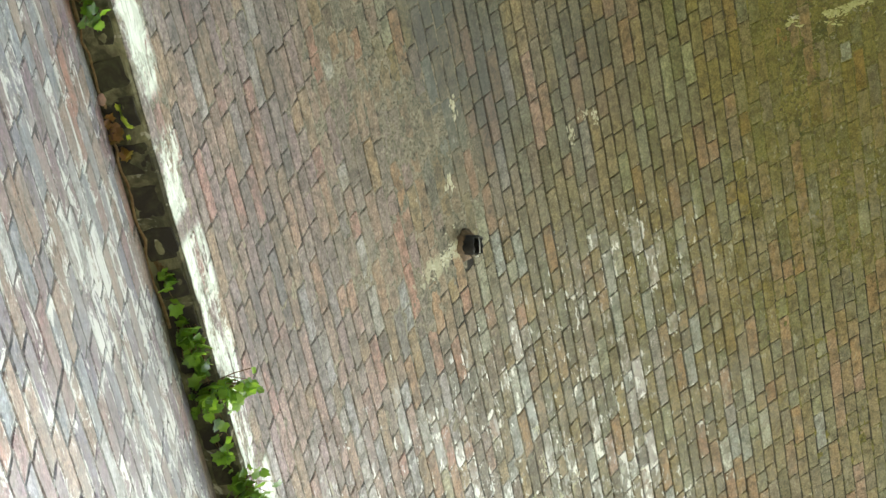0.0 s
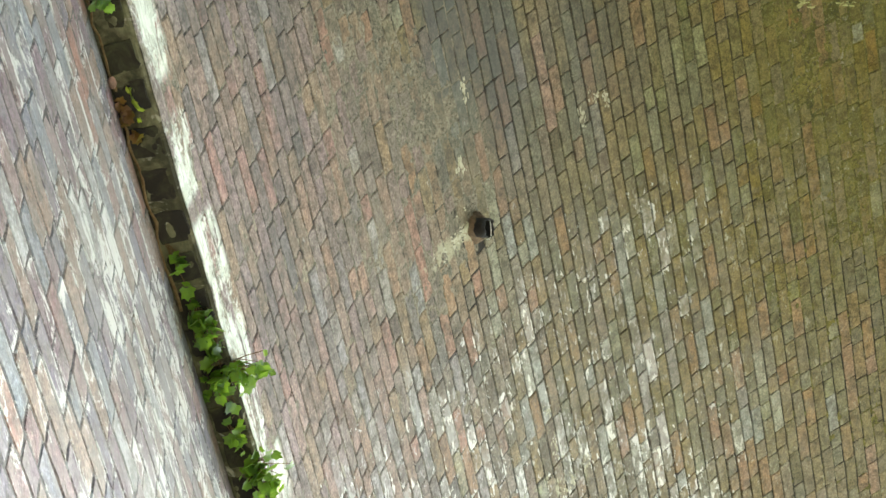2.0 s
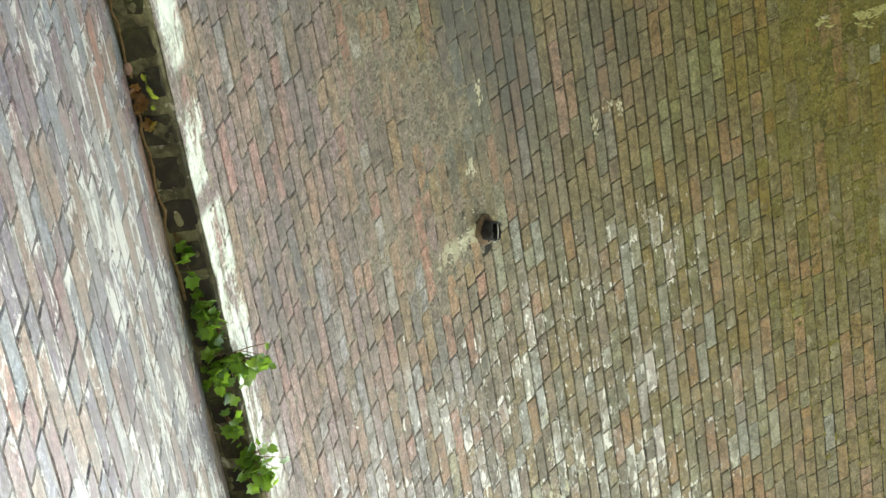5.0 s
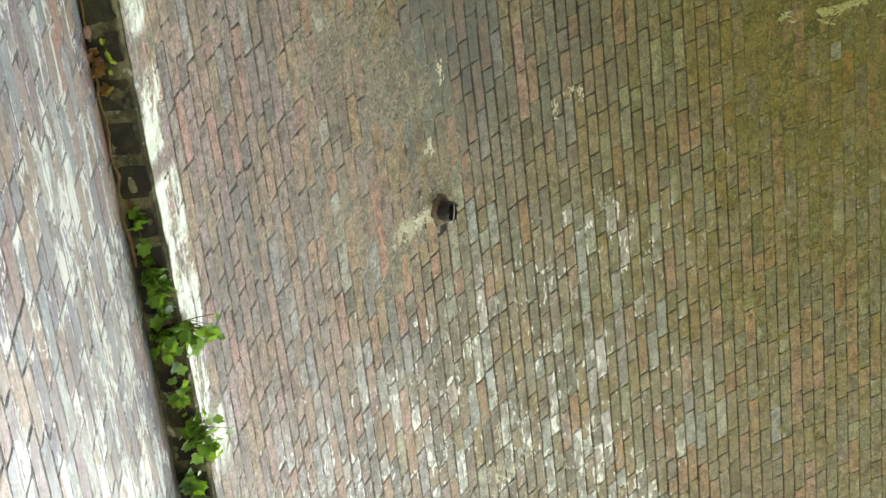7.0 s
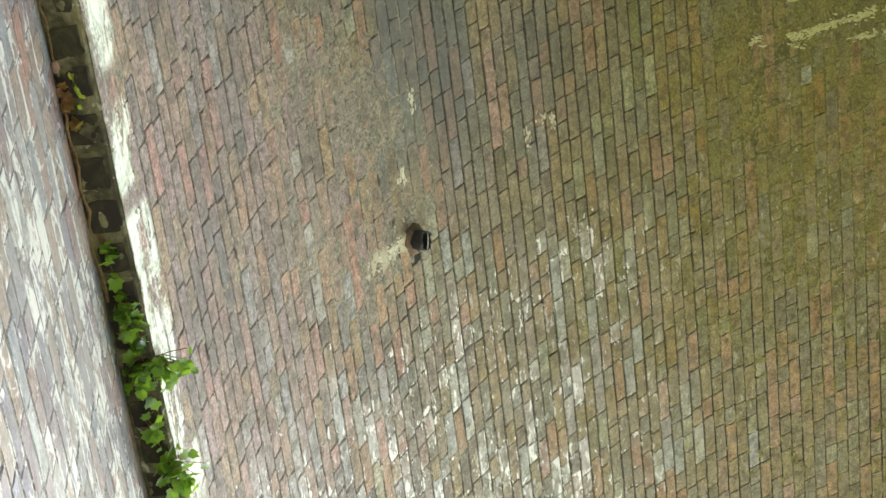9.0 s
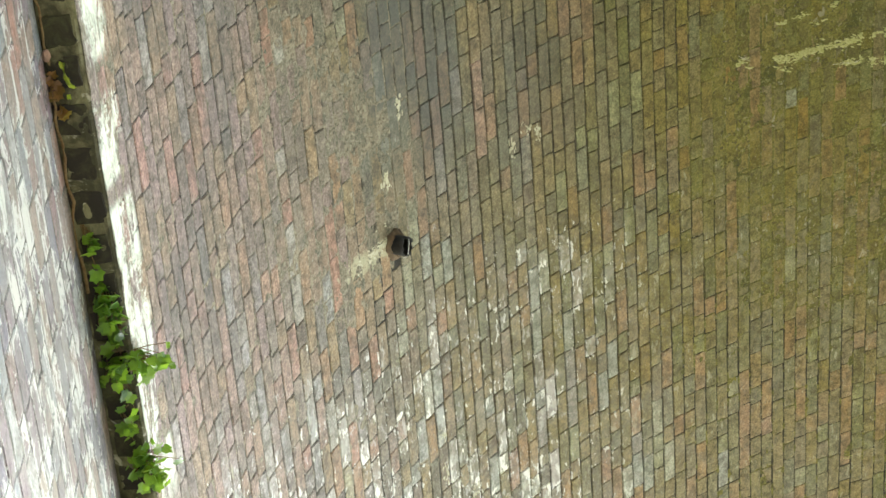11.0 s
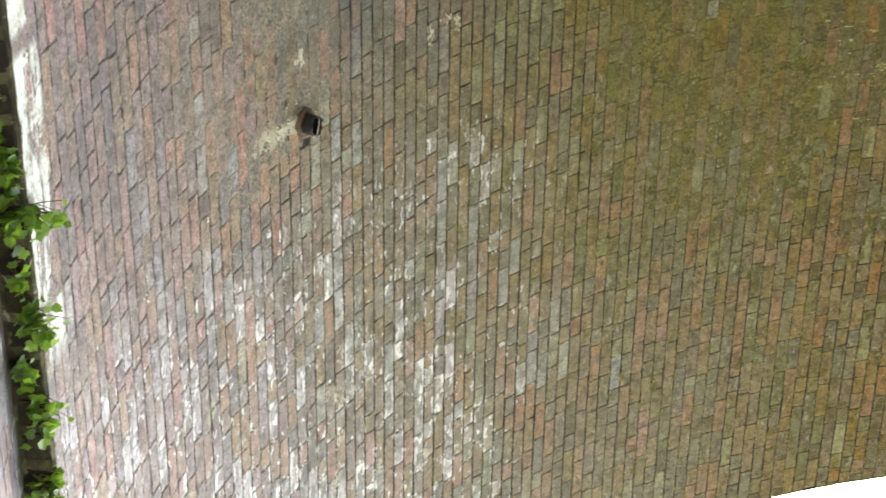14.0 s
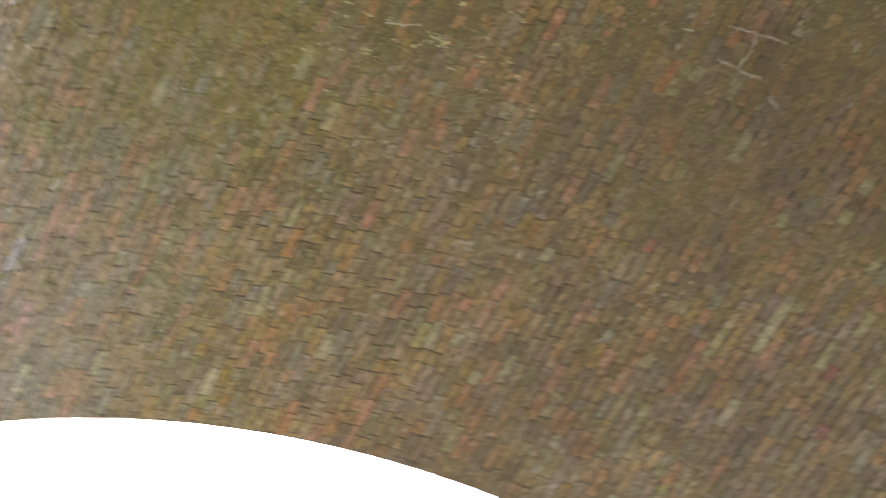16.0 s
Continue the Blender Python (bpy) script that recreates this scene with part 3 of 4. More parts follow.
def drain_pipe():
    at, along, across, out = vault_frame(DRAIN_A, DRAIN_Y)
    root = new("drain_pipe")
    m = Matrix((along, across, out)).transposed().to_4x4()
    m.translation = at
    root.matrix_world = m
    tagged(root, "short black drain pipe sticking out of the brick vault", "pipe")
    rng = random.Random(3)
    bm = turned([(0.047, -0.06), (0.048, 0.02), (0.0475, 0.055), (0.046, 0.070), (0.041, 0.072), (0.039, 0.066), (0.038, -0.05)])
    for v in bm.verts:                     # a crumpled, broken mouth
        if v.co.z > 0.04:
            turn = math.atan2(v.co.y, v.co.x)
            v.co.z += 0.006 * math.sin(3 * turn + 0.6) + 0.004 * math.sin(7 * turn) + rng.gauss(0, 0.0012)
            v.co.x *= 1 + 0.05 * math.sin(2 * turn + 1.0) + rng.gauss(0, 0.01)
            v.co.y *= 1 + 0.05 * math.cos(3 * turn)
    part("tube", bm, M_PIPE, root)
    for path in ([((-0.034, 0.012, 0.074), 0.0012), ((-0.012, 0.002, 0.080), 0.0022), ((0.012, -0.008, 0.082), 0.0024), ((0.034, -0.012, 0.079), 0.0030)],
                 [((0.040, -0.014, 0.076), 0.0030), ((0.048, -0.020, 0.070), 0.0040), ((0.051, -0.022, 0.058), 0.0022)]):
        ob = new("drip", tube_mesh("drip", M_WHITE, [path]))
        ob.parent = root
        tagged(ob, "thin white limescale drip on the mouth")
    rng = random.Random(4)
    bm = turned([(0.044, 0.0), (0.080, -0.008), (0.070, 0.005), (0.060, 0.012), (0.049, 0.012)])
    for v in bm.verts:
        thick = 1.5 if v.co.x < -0.02 else 1.0
        v.co += Vector((rng.gauss(0, 0.006), rng.gauss(0, 0.006), rng.gauss(0, 0.003) + 0.008 * (thick - 1)))
    part("collar", bm, M_RUST, root, "rough rusty brown mortar collar")


drain_pipe()


def lime_crust():
    """Knobbly lime that has run from the drain down the vault."""
    rng = random.Random(11)
    bm = bmesh.new()
    for i in range(260):
        s = rng.random() ** 0.9
        a = DRAIN_A - 0.8 - 3.4 * s + rng.gauss(0, 0.3)
        y = DRAIN_Y + 0.0 + rng.gauss(0, 0.010 + 0.014 * s) - 0.03 * (1 - s) - (0.10 if s < 0.2 and i % 4 == 0 else 0.0)
        at, tu, tv, tn = vault_frame(a, y)
        r = rng.uniform(0.0015, 0.0052) * (1 - 0.35 * s)
        got = bmesh.ops.create_icosphere(bm, subdivisions=1, radius=1.0)["verts"]
        for v in got:
            w = np.array(v.co) * r * rng.uniform(0.75, 1.25)
            v.co = Vector(at + tu * (w[0] * 1.2 + w[1] * 0.5) + tv * w[1] * 2.4 + tn * w[2] * 0.22)
    me = bpy.data.meshes.new("lime_crust")
    bm.to_mesh(me)
    bm.free()
    me.materials.append(M_LIME)
    tagged(new("lime_crust", me), "pale yellowish lime crust run down the bricks below the drain", "lime crust", kind="stuff")


lime_crust()

# ---------------------------------------------------------------- ivy and roots along the springing
LOBES = ((90, 1.0), (67, 0.73), (43, 0.88), (15, 0.63), (-14, 0.74), (-50, 0.55), (-80, 0.26))


def leaf_mesh(name, mat, size, rng):
    """A lobed ivy leaf, its stalk end at the origin, the tip along +y."""
    bm = bmesh.new()
    curl, fold = rng.uniform(-0.25, 0.35), rng.uniform(0.05, 0.4)
    left = [(180 - a, r) for a, r in LOBES[:0:-1]]
    ring = [(a, r * rng.uniform(0.88, 1.1)) for a, r in list(LOBES) + left]

    def at(a, r):
        x, y = r * math.cos(radians(a)), r * math.sin(radians(a))
        return bm.verts.new((x * size / 2, (y + 0.25) * size / 2, (fold * abs(x) - curl * (x * x + y * y)) * size / 2))

    mid = at(90, 0.0)
    inner = [at(a, r * 0.55) for a, r in ring]
    outer = [at(a, r) for a, r in ring]
    n = len(ring)
    for i in range(n):
        j = (i + 1) % n
        for f in (bm.faces.new((mid, inner[i], inner[j])), bm.faces.new((inner[i], outer[i], outer[j], inner[j]))):
            f.smooth = True
    me = bpy.data.meshes.new(name)
    bm.to_mesh(me)
    bm.free()
    me.materials.append(mat)
    return me


ivy_rng = random.Random(40)
LEAVES = {k: [leaf_mesh("leaf", m, s, ivy_rng) for s in sizes for _ in range(3)] for k, m, sizes in (
    ("green", M_LEAF, (0.042, 0.058, 0.078)), ("yellow", M_YELLOW, (0.034, 0.044)), ("brown", M_BROWN, (0.05,)))}


def ivy_plant(label, foot, reach, spread, count, seed, tone="green", name="ivy_plant", category="ivy", facing=(0.35, 0.35, -0.85)):
    """A plant rooted at foot whose leaves hang round foot + reach."""
    rng = random.Random(seed)
    root = new(name)
    root.location = foot
    tagged(root, label, category, group="ivy along the springing" if category == "ivy" else "")
    stems = []
    for i in range(count):
        tip = Vector(reach) + Vector([rng.gauss(0, s) for s in spread])
        way = Vector(facing) + Vector([rng.gauss(0, 0.5) for _ in range(3)])
        way.normalize()
        down = Vector((rng.gauss(0.1, 0.5), rng.gauss(0.5, 0.5), -0.6))
        down = (down - way * down.dot(way)).normalized()
        m = Matrix((down.cross(way), down, way)).transposed().to_4x4()
        m.translation = tip
        leaf = new("leaf", rng.choice(LEAVES[tone]))
        leaf.parent = root
        leaf.matrix_local = m @ Matrix.Diagonal((rng.uniform(0.8, 1.1),) * 3).to_4x4()
        knee = tip * 0.5 + Vector((rng.gauss(0, 0.012), rng.gauss(0, 0.012), 0.015))
        stems.append([((rng.gauss(0, 0.006), rng.gauss(0, 0.006), 0.0), 0.0022), (tuple(knee), 0.0017), (tuple(tip), 0.001)])
    st = new("stem", tube_mesh("stem", M_STEM, stems))
    st.parent = root


UNDER = SPRING - 0.010
FULL_IVY = "lush green ivy rooted in the mossy joint under the arch"
ivy_plant("bright green young ivy sprig hanging from the springing joint", (-1.43, 0.90, UNDER), (0.03, 0.03, -0.03), (0.02, 0.035, 0.015), 14, 1)
DEAD = "curled dead brown leaves caught on the root at the springing"
ivy_plant(DEAD, (-1.436, 1.28, UNDER), (0.004, 0.0, -0.012), (0.008, 0.028, 0.003), 5, 3, "brown", "dead_leaf", "leaf")
ivy_plant(DEAD, (-1.442, 1.345, UNDER), (0.004, 0.0, -0.012), (0.006, 0.024, 0.003), 4, 23, "brown", "dead_leaf", "leaf")
ivy_plant("broad dead orange-brown leaf lying against a sooty, shaded brick", (-1.42, 1.405, UNDER), (0.004, 0.0, -0.012), (0.014, 0.012, 0.003), 5, 33, "brown", "dead_leaf", "leaf")
ivy_plant("small pale green ivy shoot in the springing joint", (-1.43, 1.80, UNDER), (0.02, 0.05, -0.03), (0.012, 0.035, 0.015), 13, 4)
ivy_plant("dark green ivy clump filling the joint under the arch", (-1.41, 2.00, UNDER), (0.03, 0.09, -0.02), (0.022, 0.075, 0.015), 52, 5)
ivy_plant(FULL_IVY, (-1.41, 2.32, UNDER), (0.03, -0.02, -0.025), (0.03, 0.05, 0.015), 50, 6)
ivy_plant("leafy ivy shoot reaching out over the white course", (-1.38, 2.26, UNDER), (0.10, 0.03, -0.01), (0.035, 0.035, 0.015), 28, 7)
ivy_plant("few ivy leaves hanging from the springing joint", (-1.41, 2.47, UNDER), (0.03, 0.04, -0.03), (0.015, 0.03, 0.012), 11, 8)
ivy_plant(FULL_IVY, (-1.39, 2.66, UNDER), (0.06, 0.02, -0.02), (0.03, 0.05, 0.015), 52, 9)
ivy_plant("broad-leaved ivy on the edge of the abutment", (-1.42, 2.86, UNDER), (0.03, 0.03, -0.035), (0.015, 0.035, 0.012), 18, 10)
ivy_plant(FULL_IVY, (-1.41, 3.02, UNDER), (0.06, 0.02, -0.025), (0.03, 0.04, 0.015), 42, 11)
ivy_plant("few ivy leaves hanging from the springing joint", (-1.43, 3.15, UNDER), (0.01, 0.02, -0.03), (0.008, 0.02, 0.01), 2, 12)
ivy_plant(FULL_IVY, (-1.41, 3.33, UNDER), (0.05, 0.02, -0.02), (0.025, 0.04, 0.015), 38, 13)
ivy_plant("broad ivy leaves hanging against the streaked abutment", (-1.37, 0.51, 5.49), (0.04, 0.055, -0.08), (0.008, 0.022, 0.012), 5, 14, facing=(0.8, 0.1, -0.5))


def seedling(foot, bends, side):
    """A bent pale shoot with narrow leaves along it. bends: how it runs from its foot; side: where its lower leaf hangs."""
    root = new("seedling")
    root.location = foot
    tagged(root, "pale yellow-green seedling growing from a joint between sooty, shaded bricks", "seedling")
    shoot = [((0.0, 0.0, 0.012), 0.003)] + [(p, r) for p, r in zip(bends, (0.0055, 0.007, 0.0065, 0.003))]
    new("shoot", tube_mesh("shoot", M_YELLOW, [shoot])).parent = root
    rng = random.Random(50)
    for p, way in ((bends[0], (-0.3, -1.0, 0.0)), (bends[1], (0.7, 0.4, 0.0)), (bends[2], (1.0, 0.5, 0.0)), (side, (-0.2, 1.0, 0.0)), (side, (0.3, 0.8, 0.0))):
        way, out = Vector(way).normalized(), Vector((rng.gauss(0.2, 0.2), rng.gauss(0, 0.2), -1)).normalized()
        m = Matrix((way.cross(out), way, out)).transposed().to_4x4()
        m.translation = Vector(p) + Vector((0, 0, -0.004))
        leaf = new("leaf", rng.choice(LEAVES["yellow"]))
        leaf.parent = root
        leaf.matrix_local = m @ Matrix.Diagonal((0.45, 0.85, 1, 1))


seedling((-1.40, 1.25, UNDER), ((0.004, 0.005, -0.03), (0.007, 0.037, -0.034), (0.017, 0.063, -0.034), (0.028, 0.076, -0.03)), (0.008, 0.095, -0.03))


def pebble(foot, size):
    """A knob of broken brick, uneven all round."""
    rng = random.Random(61)
    bm = bmesh.new()
    bmesh.ops.create_icosphere(bm, subdivisions=2, radius=1.0)
    for v in bm.verts:
        v.co = Vector(c * s * rng.uniform(0.85, 1.12) for c, s in zip(v.co, size))
    ob = part("brick_fragment", bm, M_FRAGMENT, None, "rounded pinkish brick fragment stuck on the wall head")
    ob.location = foot
    tagged(ob, category="brick fragment")


pebble((-1.448, 1.222, UNDER - 0.006), (0.014, 0.022, 0.016))


def creeping_root(label, start, end, seed):
    rng = random.Random(seed)
    pts, y = [], start
    while y < end:
        pts.append(((WALL + 0.012 + rng.gauss(0, 0.004), y, UNDER - 0.004 + rng.gauss(0, 0.004)), rng.uniform(0.004, 0.007)))
        y += 0.04
    tagged(new("creeping_root", tube_mesh("creeping_root", M_STEM, [pts])), label, "root")


creeping_root("orange-brown root creeping along the top of the abutment", 0.75, 2.05, 1)


def lime_streaks():
    """Thin pale threads of lime along the crown."""
    rng = random.Random(8)
    paths = []
    for a0, y0, a1, y1 in ((15.3, 2.23, 17.5, 2.194), (17.5, 2.194, 19.9, 2.158), (17.5, 2.194, 17.8, 2.306), (17.8, 2.306, 17.6, 2.452),
                           (15.9, 2.456, 17.6, 2.452), (17.6, 2.452, 19.7, 2.439), (12.4, 2.378, 13.2, 2.37), (12.5, 2.475, 12.9, 2.518),
                           (20.8, 2.511, 21.9, 2.565), (-8.7, 3.11, -6.0, 3.05), (-4.3, 3.07, -3.5, 3.07), (-2.5, 3.25, -1.9, 3.24),
                           (-27.1, 2.57, -26.2, 2.60), (-19.6, 2.72, -17.6, 2.73)):
        for _ in range(2):
            n, shift = 9, rng.gauss(0, 0.004)
            path = []
            for i in range(n):
                t = i / (n - 1)
                at, _, _, out = vault_frame(a0 + (a1 - a0) * t + rng.gauss(0, 0.06), y0 + (y1 - y0) * t + shift + rng.gauss(0, 0.005))
                path.append((tuple(at + out * 0.001), rng.uniform(0.0015, 0.004) * (1 - 0.6 * abs(2 * t - 1))))
            paths.append(path)
    tagged(new("lime_streaks", tube_mesh("lime_streaks", M_LIME, paths, 5)), "thin pale lime threads on the crown of the vault", "lime streak", kind="stuff")


lime_streaks()


def crown_crust():
    """A ragged band of yellow-green crust across the courses near the crown."""
    rng = random.Random(18)
    v, f = [], []
    for a0, y0, a1, y1, wide, count in ((-24.2, 2.64, -16.8, 2.585, 0.015, 210), (-16.8, 2.585, -13.0, 2.55, 0.015, 60), (-24.0, 2.425, -21.2, 2.385, 0.007, 30),
                                        (-21.4, 2.46, -20.2, 2.455, 0.007, 12), (-17.0, 2.74, -15.3, 2.755, 0.013, 44), (-19.3, 2.735, -17.9, 2.71, 0.008, 18), (-19.9, 2.36, -19.4, 2.365, 0.006, 6), (-27.3, 2.60, -26.0, 2.63, 0.016, 14), (-23.6, 2.70, -22.4, 2.68, 0.012, 9),
                                        (-18.5, 2.73, -15.5, 2.71, 0.015, 26), (-6.2, 3.05, -3.4, 3.10, 0.014, 16), (-9.4, 3.30, -8.0, 3.36, 0.014, 12), (-7.0, 2.80, -5.6, 2.86, 0.012, 12)):
        for _ in range(count):
            t = rng.random()
            at, tu, tv, tn = vault_frame(a0 + (a1 - a0) * t, y0 + (y1 - y0) * t + rng.gauss(0, wide))
            turn, base = rng.gauss(1.45, 0.35), len(v)
            du, dv = tu * math.cos(turn) + tv * math.sin(turn), tv * math.cos(turn) - tu * math.sin(turn)
            size, n = rng.uniform(0.010, 0.032), 9
            v.append(tuple(at + tn * rng.uniform(0.003, 0.006)))
            for i in range(n):
                b = 2 * math.pi * i / n
                v.append(tuple(at + du * math.cos(b) * size * rng.uniform(0.6, 1.3) + dv * math.sin(b) * size * rng.uniform(0.15, 0.4) - tn * 0.001))
            f += [(base, base + 1 + i, base + 1 + (i + 1) % n) for i in range(n)]
    tagged(new("crown_crust", mesh_from("crown_crust", v, f, M_LICHEN, smooth=True)), "yellow-green crust of lime and lichen across the crown's bricks", "crust", kind="stuff")


crown_crust()


def flakes(name, label, material, spots, seed):
    """Ragged thin flakes of crust. spots: degrees from the crown, metres along, half-lengths across and along the courses, count."""
    rng = random.Random(seed)
    v, f = [], []
    for a, y, across, along, count in spots:
        for _ in range(count):
            at, tu, tv, tn = vault_frame(a, y)
            at = at + tv * across * rng.gauss(0, 0.5) + tu * along * rng.gauss(0, 0.5)
            base, n = len(v), 9
            du, dv = along * rng.uniform(0.12, 0.4), across * rng.uniform(0.12, 0.4)
            v.append(tuple(at + tn * rng.uniform(0.003, 0.005)))
            for i in range(n):
                b = 2 * math.pi * i / n
                v.append(tuple(at + tu * math.cos(b) * du * rng.uniform(0.5, 1.4) + tv * math.sin(b) * dv * rng.uniform(0.5, 1.4) - tn * 0.001))
            f += [(base, base + 1 + i, base + 1 + (i + 1) % n) for i in range(n)]
    tagged(new(name, mesh_from(name, v, f, material, smooth=True)), label, "crust", kind="stuff")


flakes("lime_spots", "pale yellowish lime spots dabbed over the bricks", M_LIME,
       [(a, y, 0.030, 0.055, 16) for a, y in ((-45.3, 2.59), (-44.3, 2.65), (-46.6, 2.68), (-55.1, 4.0), (-55.1, 4.23), (-55.0, 4.48), (-52.2, 4.45),
                                            (-54.1, 4.5), (-46.6, 5.17), (-55.6, 4.46), (-55.8, 4.99), (-55.4, 4.75), (-58.2, 2.53), (-56.6, 2.21))], 71)
dash = random.Random(72)
flakes("pale_cross_joints", "short pale yellow-green lime lines in the cross joints of the crown", M_LICHEN,
       [(dash.uniform(-14, 5), dash.gauss(3.1, 0.28), dash.uniform(0.06, 0.11), 0.022, 3) for _ in range(46)]
       + [(dash.uniform(-24, 0), dash.uniform(3.4, 5.4), dash.uniform(0.05, 0.08), 0.011, 3) for _ in range(18)], 73)


# ---------------------------------------------------------------- bricks of the vault, wall and springing
# bricks that stand out by their colour: degrees from the crown, and metres along the barrel
LIMED = [(-56.3, 3.63), (-48.5, 4.0), (-73.4, 3.59), (-69.6, 3.75), (-83.2, 2.87), (-68.0, 3.7), (-66.6, 3.91), (-49.3, 4.38),
         (-47.5, 4.57), (-47.5, 4.84), (-59.1, 4.32), (-50.6, 4.72), (-44.4, 3.5), (-37.8, 4.95), (-33.9, 5.09), (-70.6, 3.73),
         (-77.2, 3.66), (-70.1, 3.9), (-53.1, 5.09), (-35.0, 4.65)]
PALE = [(-55.6, 3.73), (-50.7, 3.99), (-45.6, 4.21), (-55.1, 3.88), (-74.0, 2.8), (-73.0, 3.09), (-66.6, 3.22), (-39.0, 4.13),
        (-39.3, 4.3), (-75.2, 2.48), (-65.2, 2.77), (-64.8, 2.92), (-45.5, 3.56), (-45.5, 3.7), (-45.6, 3.42), (-42.4, 3.76),
        (-70.6, 3.27), (-67.9, 3.59), (-74.2, 3.49), (-58.2, 4.16), (-50.5, 4.48), (-45.1, 4.27), (-45.7, 4.82), (-43.8, 4.98),
        (-29.2, 5.18), (-35.7, 5.1), (-36.1, 4.89), (-57.3, 3.87), (-22.9, 2.91), (-53.3, 3.01), (-55.2, 3.12), (-19.9, 3.81)]
PINK = [(-76.5, 2.63), (-73.2, 2.89), (-69.9, 2.96), (-71.3, 3.11), (-62.8, 3.43), (-49.3, 2.4), (-48.2, 2.44), (-49.3, 2.6),
        (-76.4, 2.85), (-70.1, 2.72), (-80.1, 2.7), (-81.2, 2.77), (-75.5, 3.12), (-70.7, 3.13), (-67.2, 3.49), (-79.4, 3.19),
        (-81.2, 3.2), (-59.2, 3.85), (-60.2, 4.0), (-48.4, 4.49), (-44.9, 4.94), (-44.9, 4.46), (-36.8, 4.6), (-25.1, 4.92),
        (-26.0, 5.54), (-26.1, 5.75), (-79.4, 2.26), (-48.8, 5.2), (-52.0, 4.9)]
ORANGE = [(-52.4, 2.28), (-38.0, 3.99), (-33.8, 4.42), (-30.9, 4.53), (-24.6, 4.8), (-66.0, 3.28), (-75.9, 1.87), (-74.3, 2.06),
          (-70.0, 2.26), (-62.7, 2.36), (-76.1, 2.36), (-73.0, 2.45), (-66.6, 2.8), (-50.4, 3.27), (-26.0, 2.75), (-27.1, 2.75),
          (-32.6, 2.91), (-24.5, 3.2), (-73.9, 3.28), (-43.4, 4.81), (-47.7, 4.38), (-40.8, 4.21), (-56.3, 3.95), (-30.9, 4.99),
          (-34.9, 5.45), (-36.7, 5.3), (-21.5, 5.54), (-24.7, 3.5), (-19.0, 3.69), (-16.7, 3.86), (-15.8, 3.51), (-16.9, 4.57)]
LILAC = [(-44.7, 4.2), (-45.0, 4.44), (-52.9, 2.51), (-45.2, 2.77), (-51.2, 2.34), (-42.9, 4.16), (-63.3, 3.39), (-75.9, 3.45),
         (-63.5, 4.13), (-45.6, 4.61), (-44.4, 4.66), (-33.8, 4.62), (-36.8, 4.79), (-63.2, 3.67), (-42.0, 4.31)]
RED = [(37.0, 3.87), (38.7, 4.33), (19.4, 3.75)]
YELLOW = [(-9.0, 3.76), (31.6, 4.45), (-65.4, 3.75)]
ODD = [(k, a, y) for k, places in (("w", LIMED), ("p", PALE), ("k", PINK), ("o", ORANGE), ("l", LILAC), ("r", RED), ("y", YELLOW)) for a, y in places]


def vault_courses():
    """(middle, width) in degrees of every course, from springing to springing."""
    span = 90 - math.degrees(A0)
    out, a = [], -span
    while a < span - 0.5:
        step = LOW_COURSE if a < TURN - 0.3 else COURSE
        out.append((a + step / 2, step))
        a += step
    return out


def vault_bricks():
    rng = random.Random(21)
    near, rest = [], []
    slots = {k: i + 1 for i, k in enumerate(ACCENT)}
    for r, (a, step) in enumerate(vault_courses()):
        at, tu, tv, tn = vault_frame(a, 0)
        tv = tv * (radians(step) * RAD / PITCH) * (0.972 if -57 < a < -36 else 1.0)   # wider joints beside the drain
        drop = rng.uniform(-0.0012, 0.0012)
        for mid, length in course(FAR_END + 0.02, mouth(at[0]) - 0.01, rng, LONG * ((r % 2) * 0.5 + rng.uniform(-0.2, 0.2) + 0.5), 0.36):
            if abs(a - DRAIN_A) < 0.48 and abs(mid - DRAIN_Y) < 0.10:
                continue
            slot = 0
            for k, oa, oy in ODD:
                if abs(oa - a) < step / 2 and abs(oy - mid) < length / 2:
                    slot = slots[k]
            one = (at + tu * mid + tn * drop, tu, tv, tn, length, slot)
            if r < 26 and 0.95 < mid < 3.45 and not slot:
                near.append(one)
            else:
                rest.append(one)
    rest += near[300:]
    lone_bricks(near[:300], SKEWED, M_VAULT1, vault, rng)
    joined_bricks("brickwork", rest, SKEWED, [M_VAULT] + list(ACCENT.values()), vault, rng)


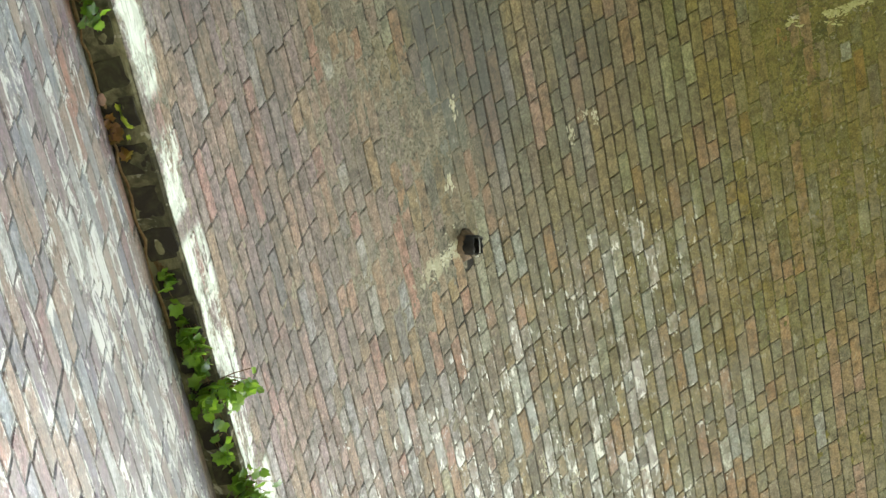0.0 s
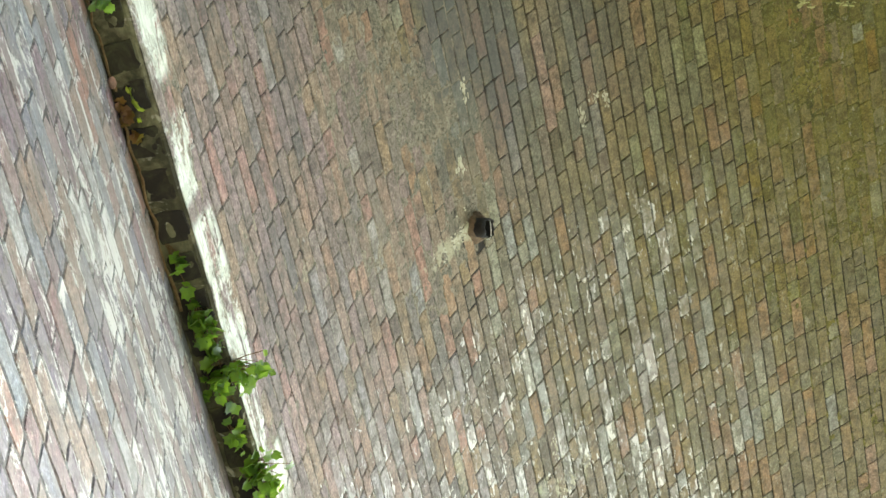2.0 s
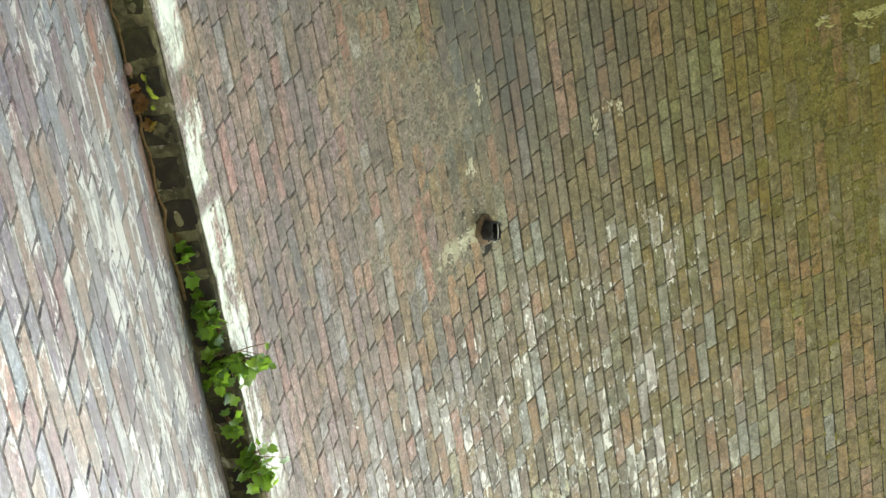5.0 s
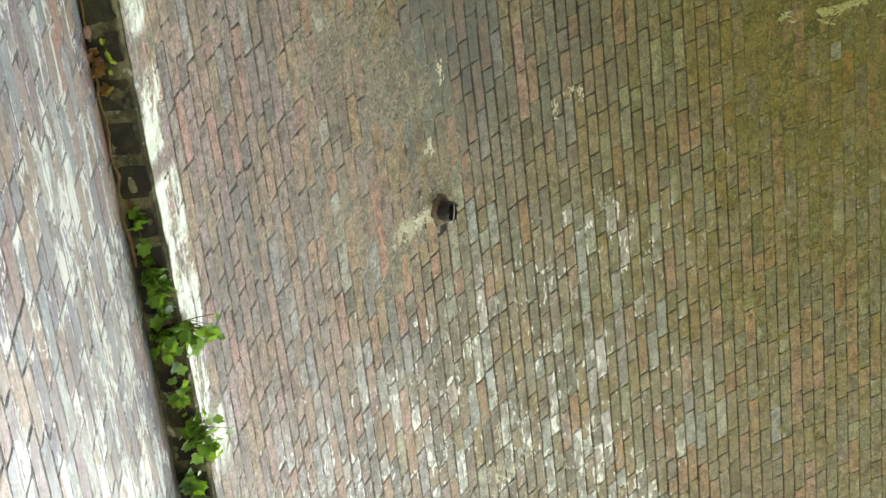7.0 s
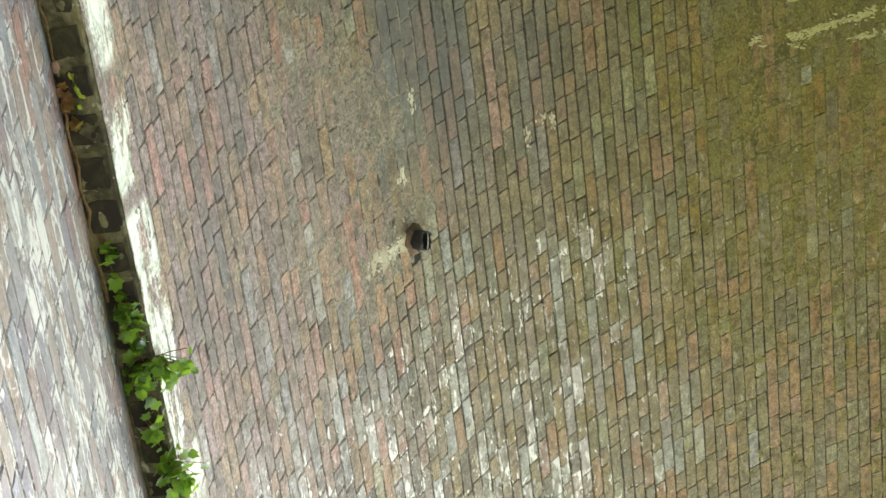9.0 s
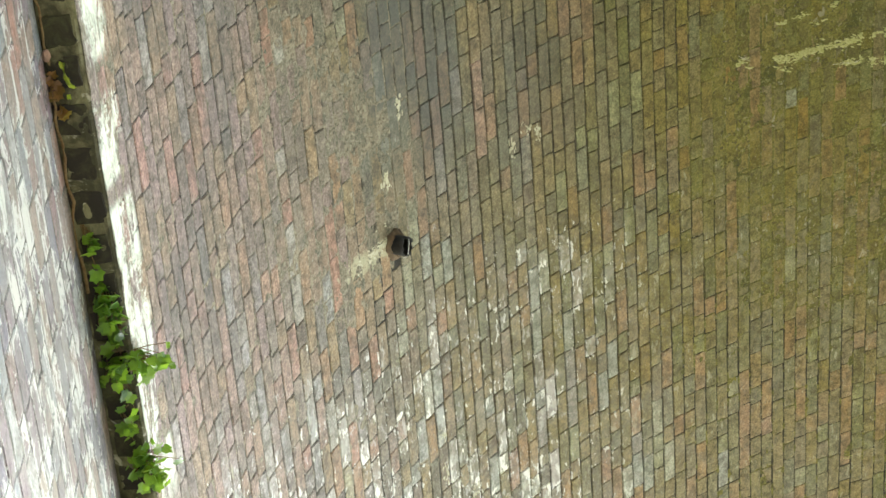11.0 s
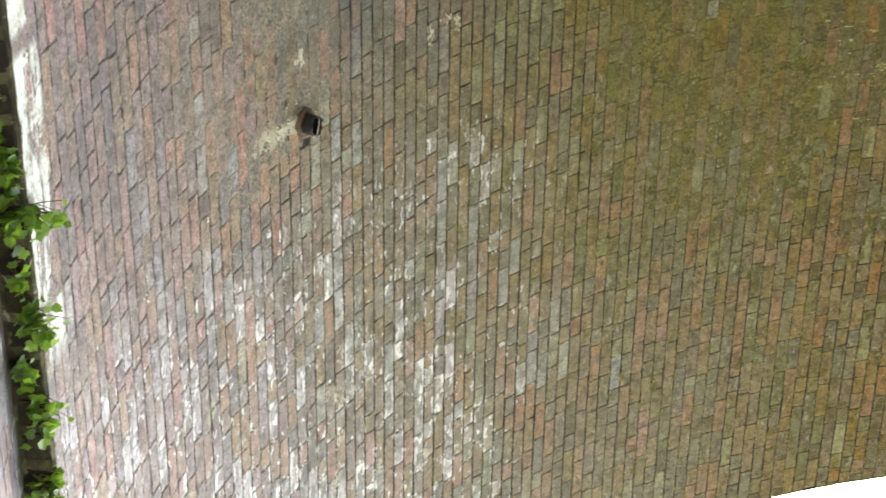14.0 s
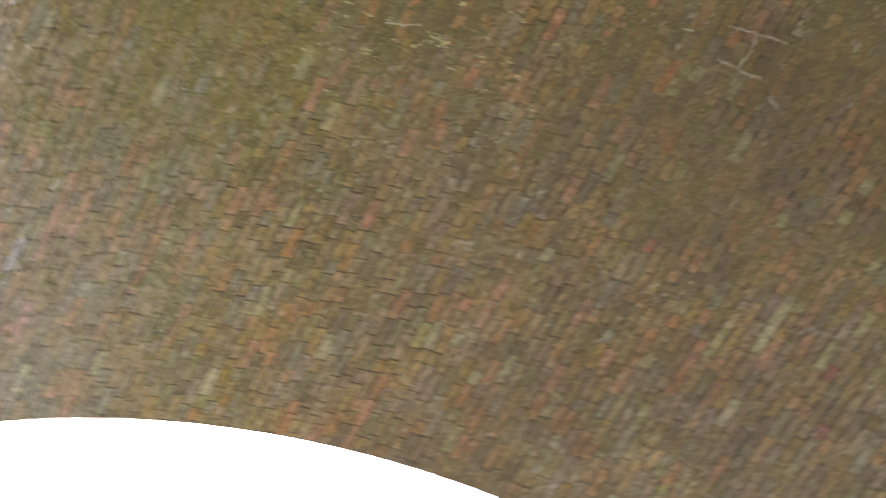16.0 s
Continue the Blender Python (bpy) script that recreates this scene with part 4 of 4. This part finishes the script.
def wall_bricks(parent, side, near_from):
    rng = random.Random(22 + side)
    s, c = math.sin(BATTER), math.cos(BATTER)
    tu, tv, tn = np.array((0.0, -side, 0.0)), np.array((side * s, 0.0, c)), np.array((-side * c, 0.0, s))
    near, rest = [], []
    for r in range(int(SPRING / c / WALL_PITCH)):
        down = 0.012 + (r + 0.5) * WALL_PITCH
        x, z = CX + side * (CX - WALL - down * s), SPRING - down * c
        for mid, length in course(FAR_END + 0.02, mouth(CX + side * (RAD + 0.36)) - 0.01, rng, WALL_LONG * rng.uniform(0, 1), 0.32, WALL_LONG):
            one = (np.array((x, mid, z)), tu, tv, tn, length, 0)
            if near_from and r < 24 and 0.6 < mid < 2.3:
                near.append(one)
            else:
                rest.append(one)
    near.sort(key=lambda b: b[0][2])
    rest += near[300:]
    if near:
        lone_bricks(near[:300], SQUARE, M_WALL1, parent, rng, WALL_LONG)
    joined_bricks("brickwork", rest, SQUARE, [M_WALL], parent, rng, 0.7, WALL_LONG)


def springing_course():
    """Header bricks in the underside of the lowest course, coloured for soot and shade, in wide mossy joints."""
    rng = random.Random(5)
    inner = CX - RAD * math.cos(A0) - 0.004
    me = box_mesh("springing_course", (WALL - 0.008, FAR_END + 0.02, SPRING - 0.001), (inner, mouth(WALL) - 0.02, SPRING + 0.03), M_MOSSY)
    # the mortar's underside, lumpy and ragged between the bricks
    gx, gy = np.meshgrid(np.linspace(WALL - 0.006, inner - 0.001, 18), np.linspace(0.4, 4.4, 500), indexing="ij")
    lumps = SPRING - 0.0090 - 0.0020 * waves(gx, gy, rng, 0.16) - 0.0012 * waves(gx, gy, rng, 0.05)
    lumps[[0, -1], :] = SPRING - 0.003
    bm = bmesh.new()
    bm.from_mesh(me)
    grid = [[bm.verts.new((gx[i, j], gy[i, j], min(lumps[i, j], SPRING - 0.003))) for j in range(500)] for i in range(18)]
    for i in range(17):
        for j in range(499):
            bm.faces.new((grid[i][j], grid[i][j + 1], grid[i + 1][j + 1], grid[i + 1][j]))
    bm.to_mesh(me)
    bm.free()
    bed = new("springing_course", me)
    tagged(bed, "oversailing springing course with sooty bricks, darkened for shade, in mossy mortar", "trim", kind="structure")
    shapes = brick_shapes(0.122, 0.118, rng, 0.0, 1.6)
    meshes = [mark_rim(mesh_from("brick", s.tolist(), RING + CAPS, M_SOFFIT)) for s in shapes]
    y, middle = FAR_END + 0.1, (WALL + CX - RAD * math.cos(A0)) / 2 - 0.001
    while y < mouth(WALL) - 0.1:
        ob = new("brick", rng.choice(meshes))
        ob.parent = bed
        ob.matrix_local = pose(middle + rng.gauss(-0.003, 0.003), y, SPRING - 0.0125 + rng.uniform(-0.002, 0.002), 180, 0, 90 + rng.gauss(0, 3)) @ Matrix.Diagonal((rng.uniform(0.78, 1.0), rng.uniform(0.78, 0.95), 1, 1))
        y += rng.uniform(0.130, 0.160)


springing_course()
wall_bricks(near_wall, -1, True)
wall_bricks(far_wall, 1, False)
vault_bricks()
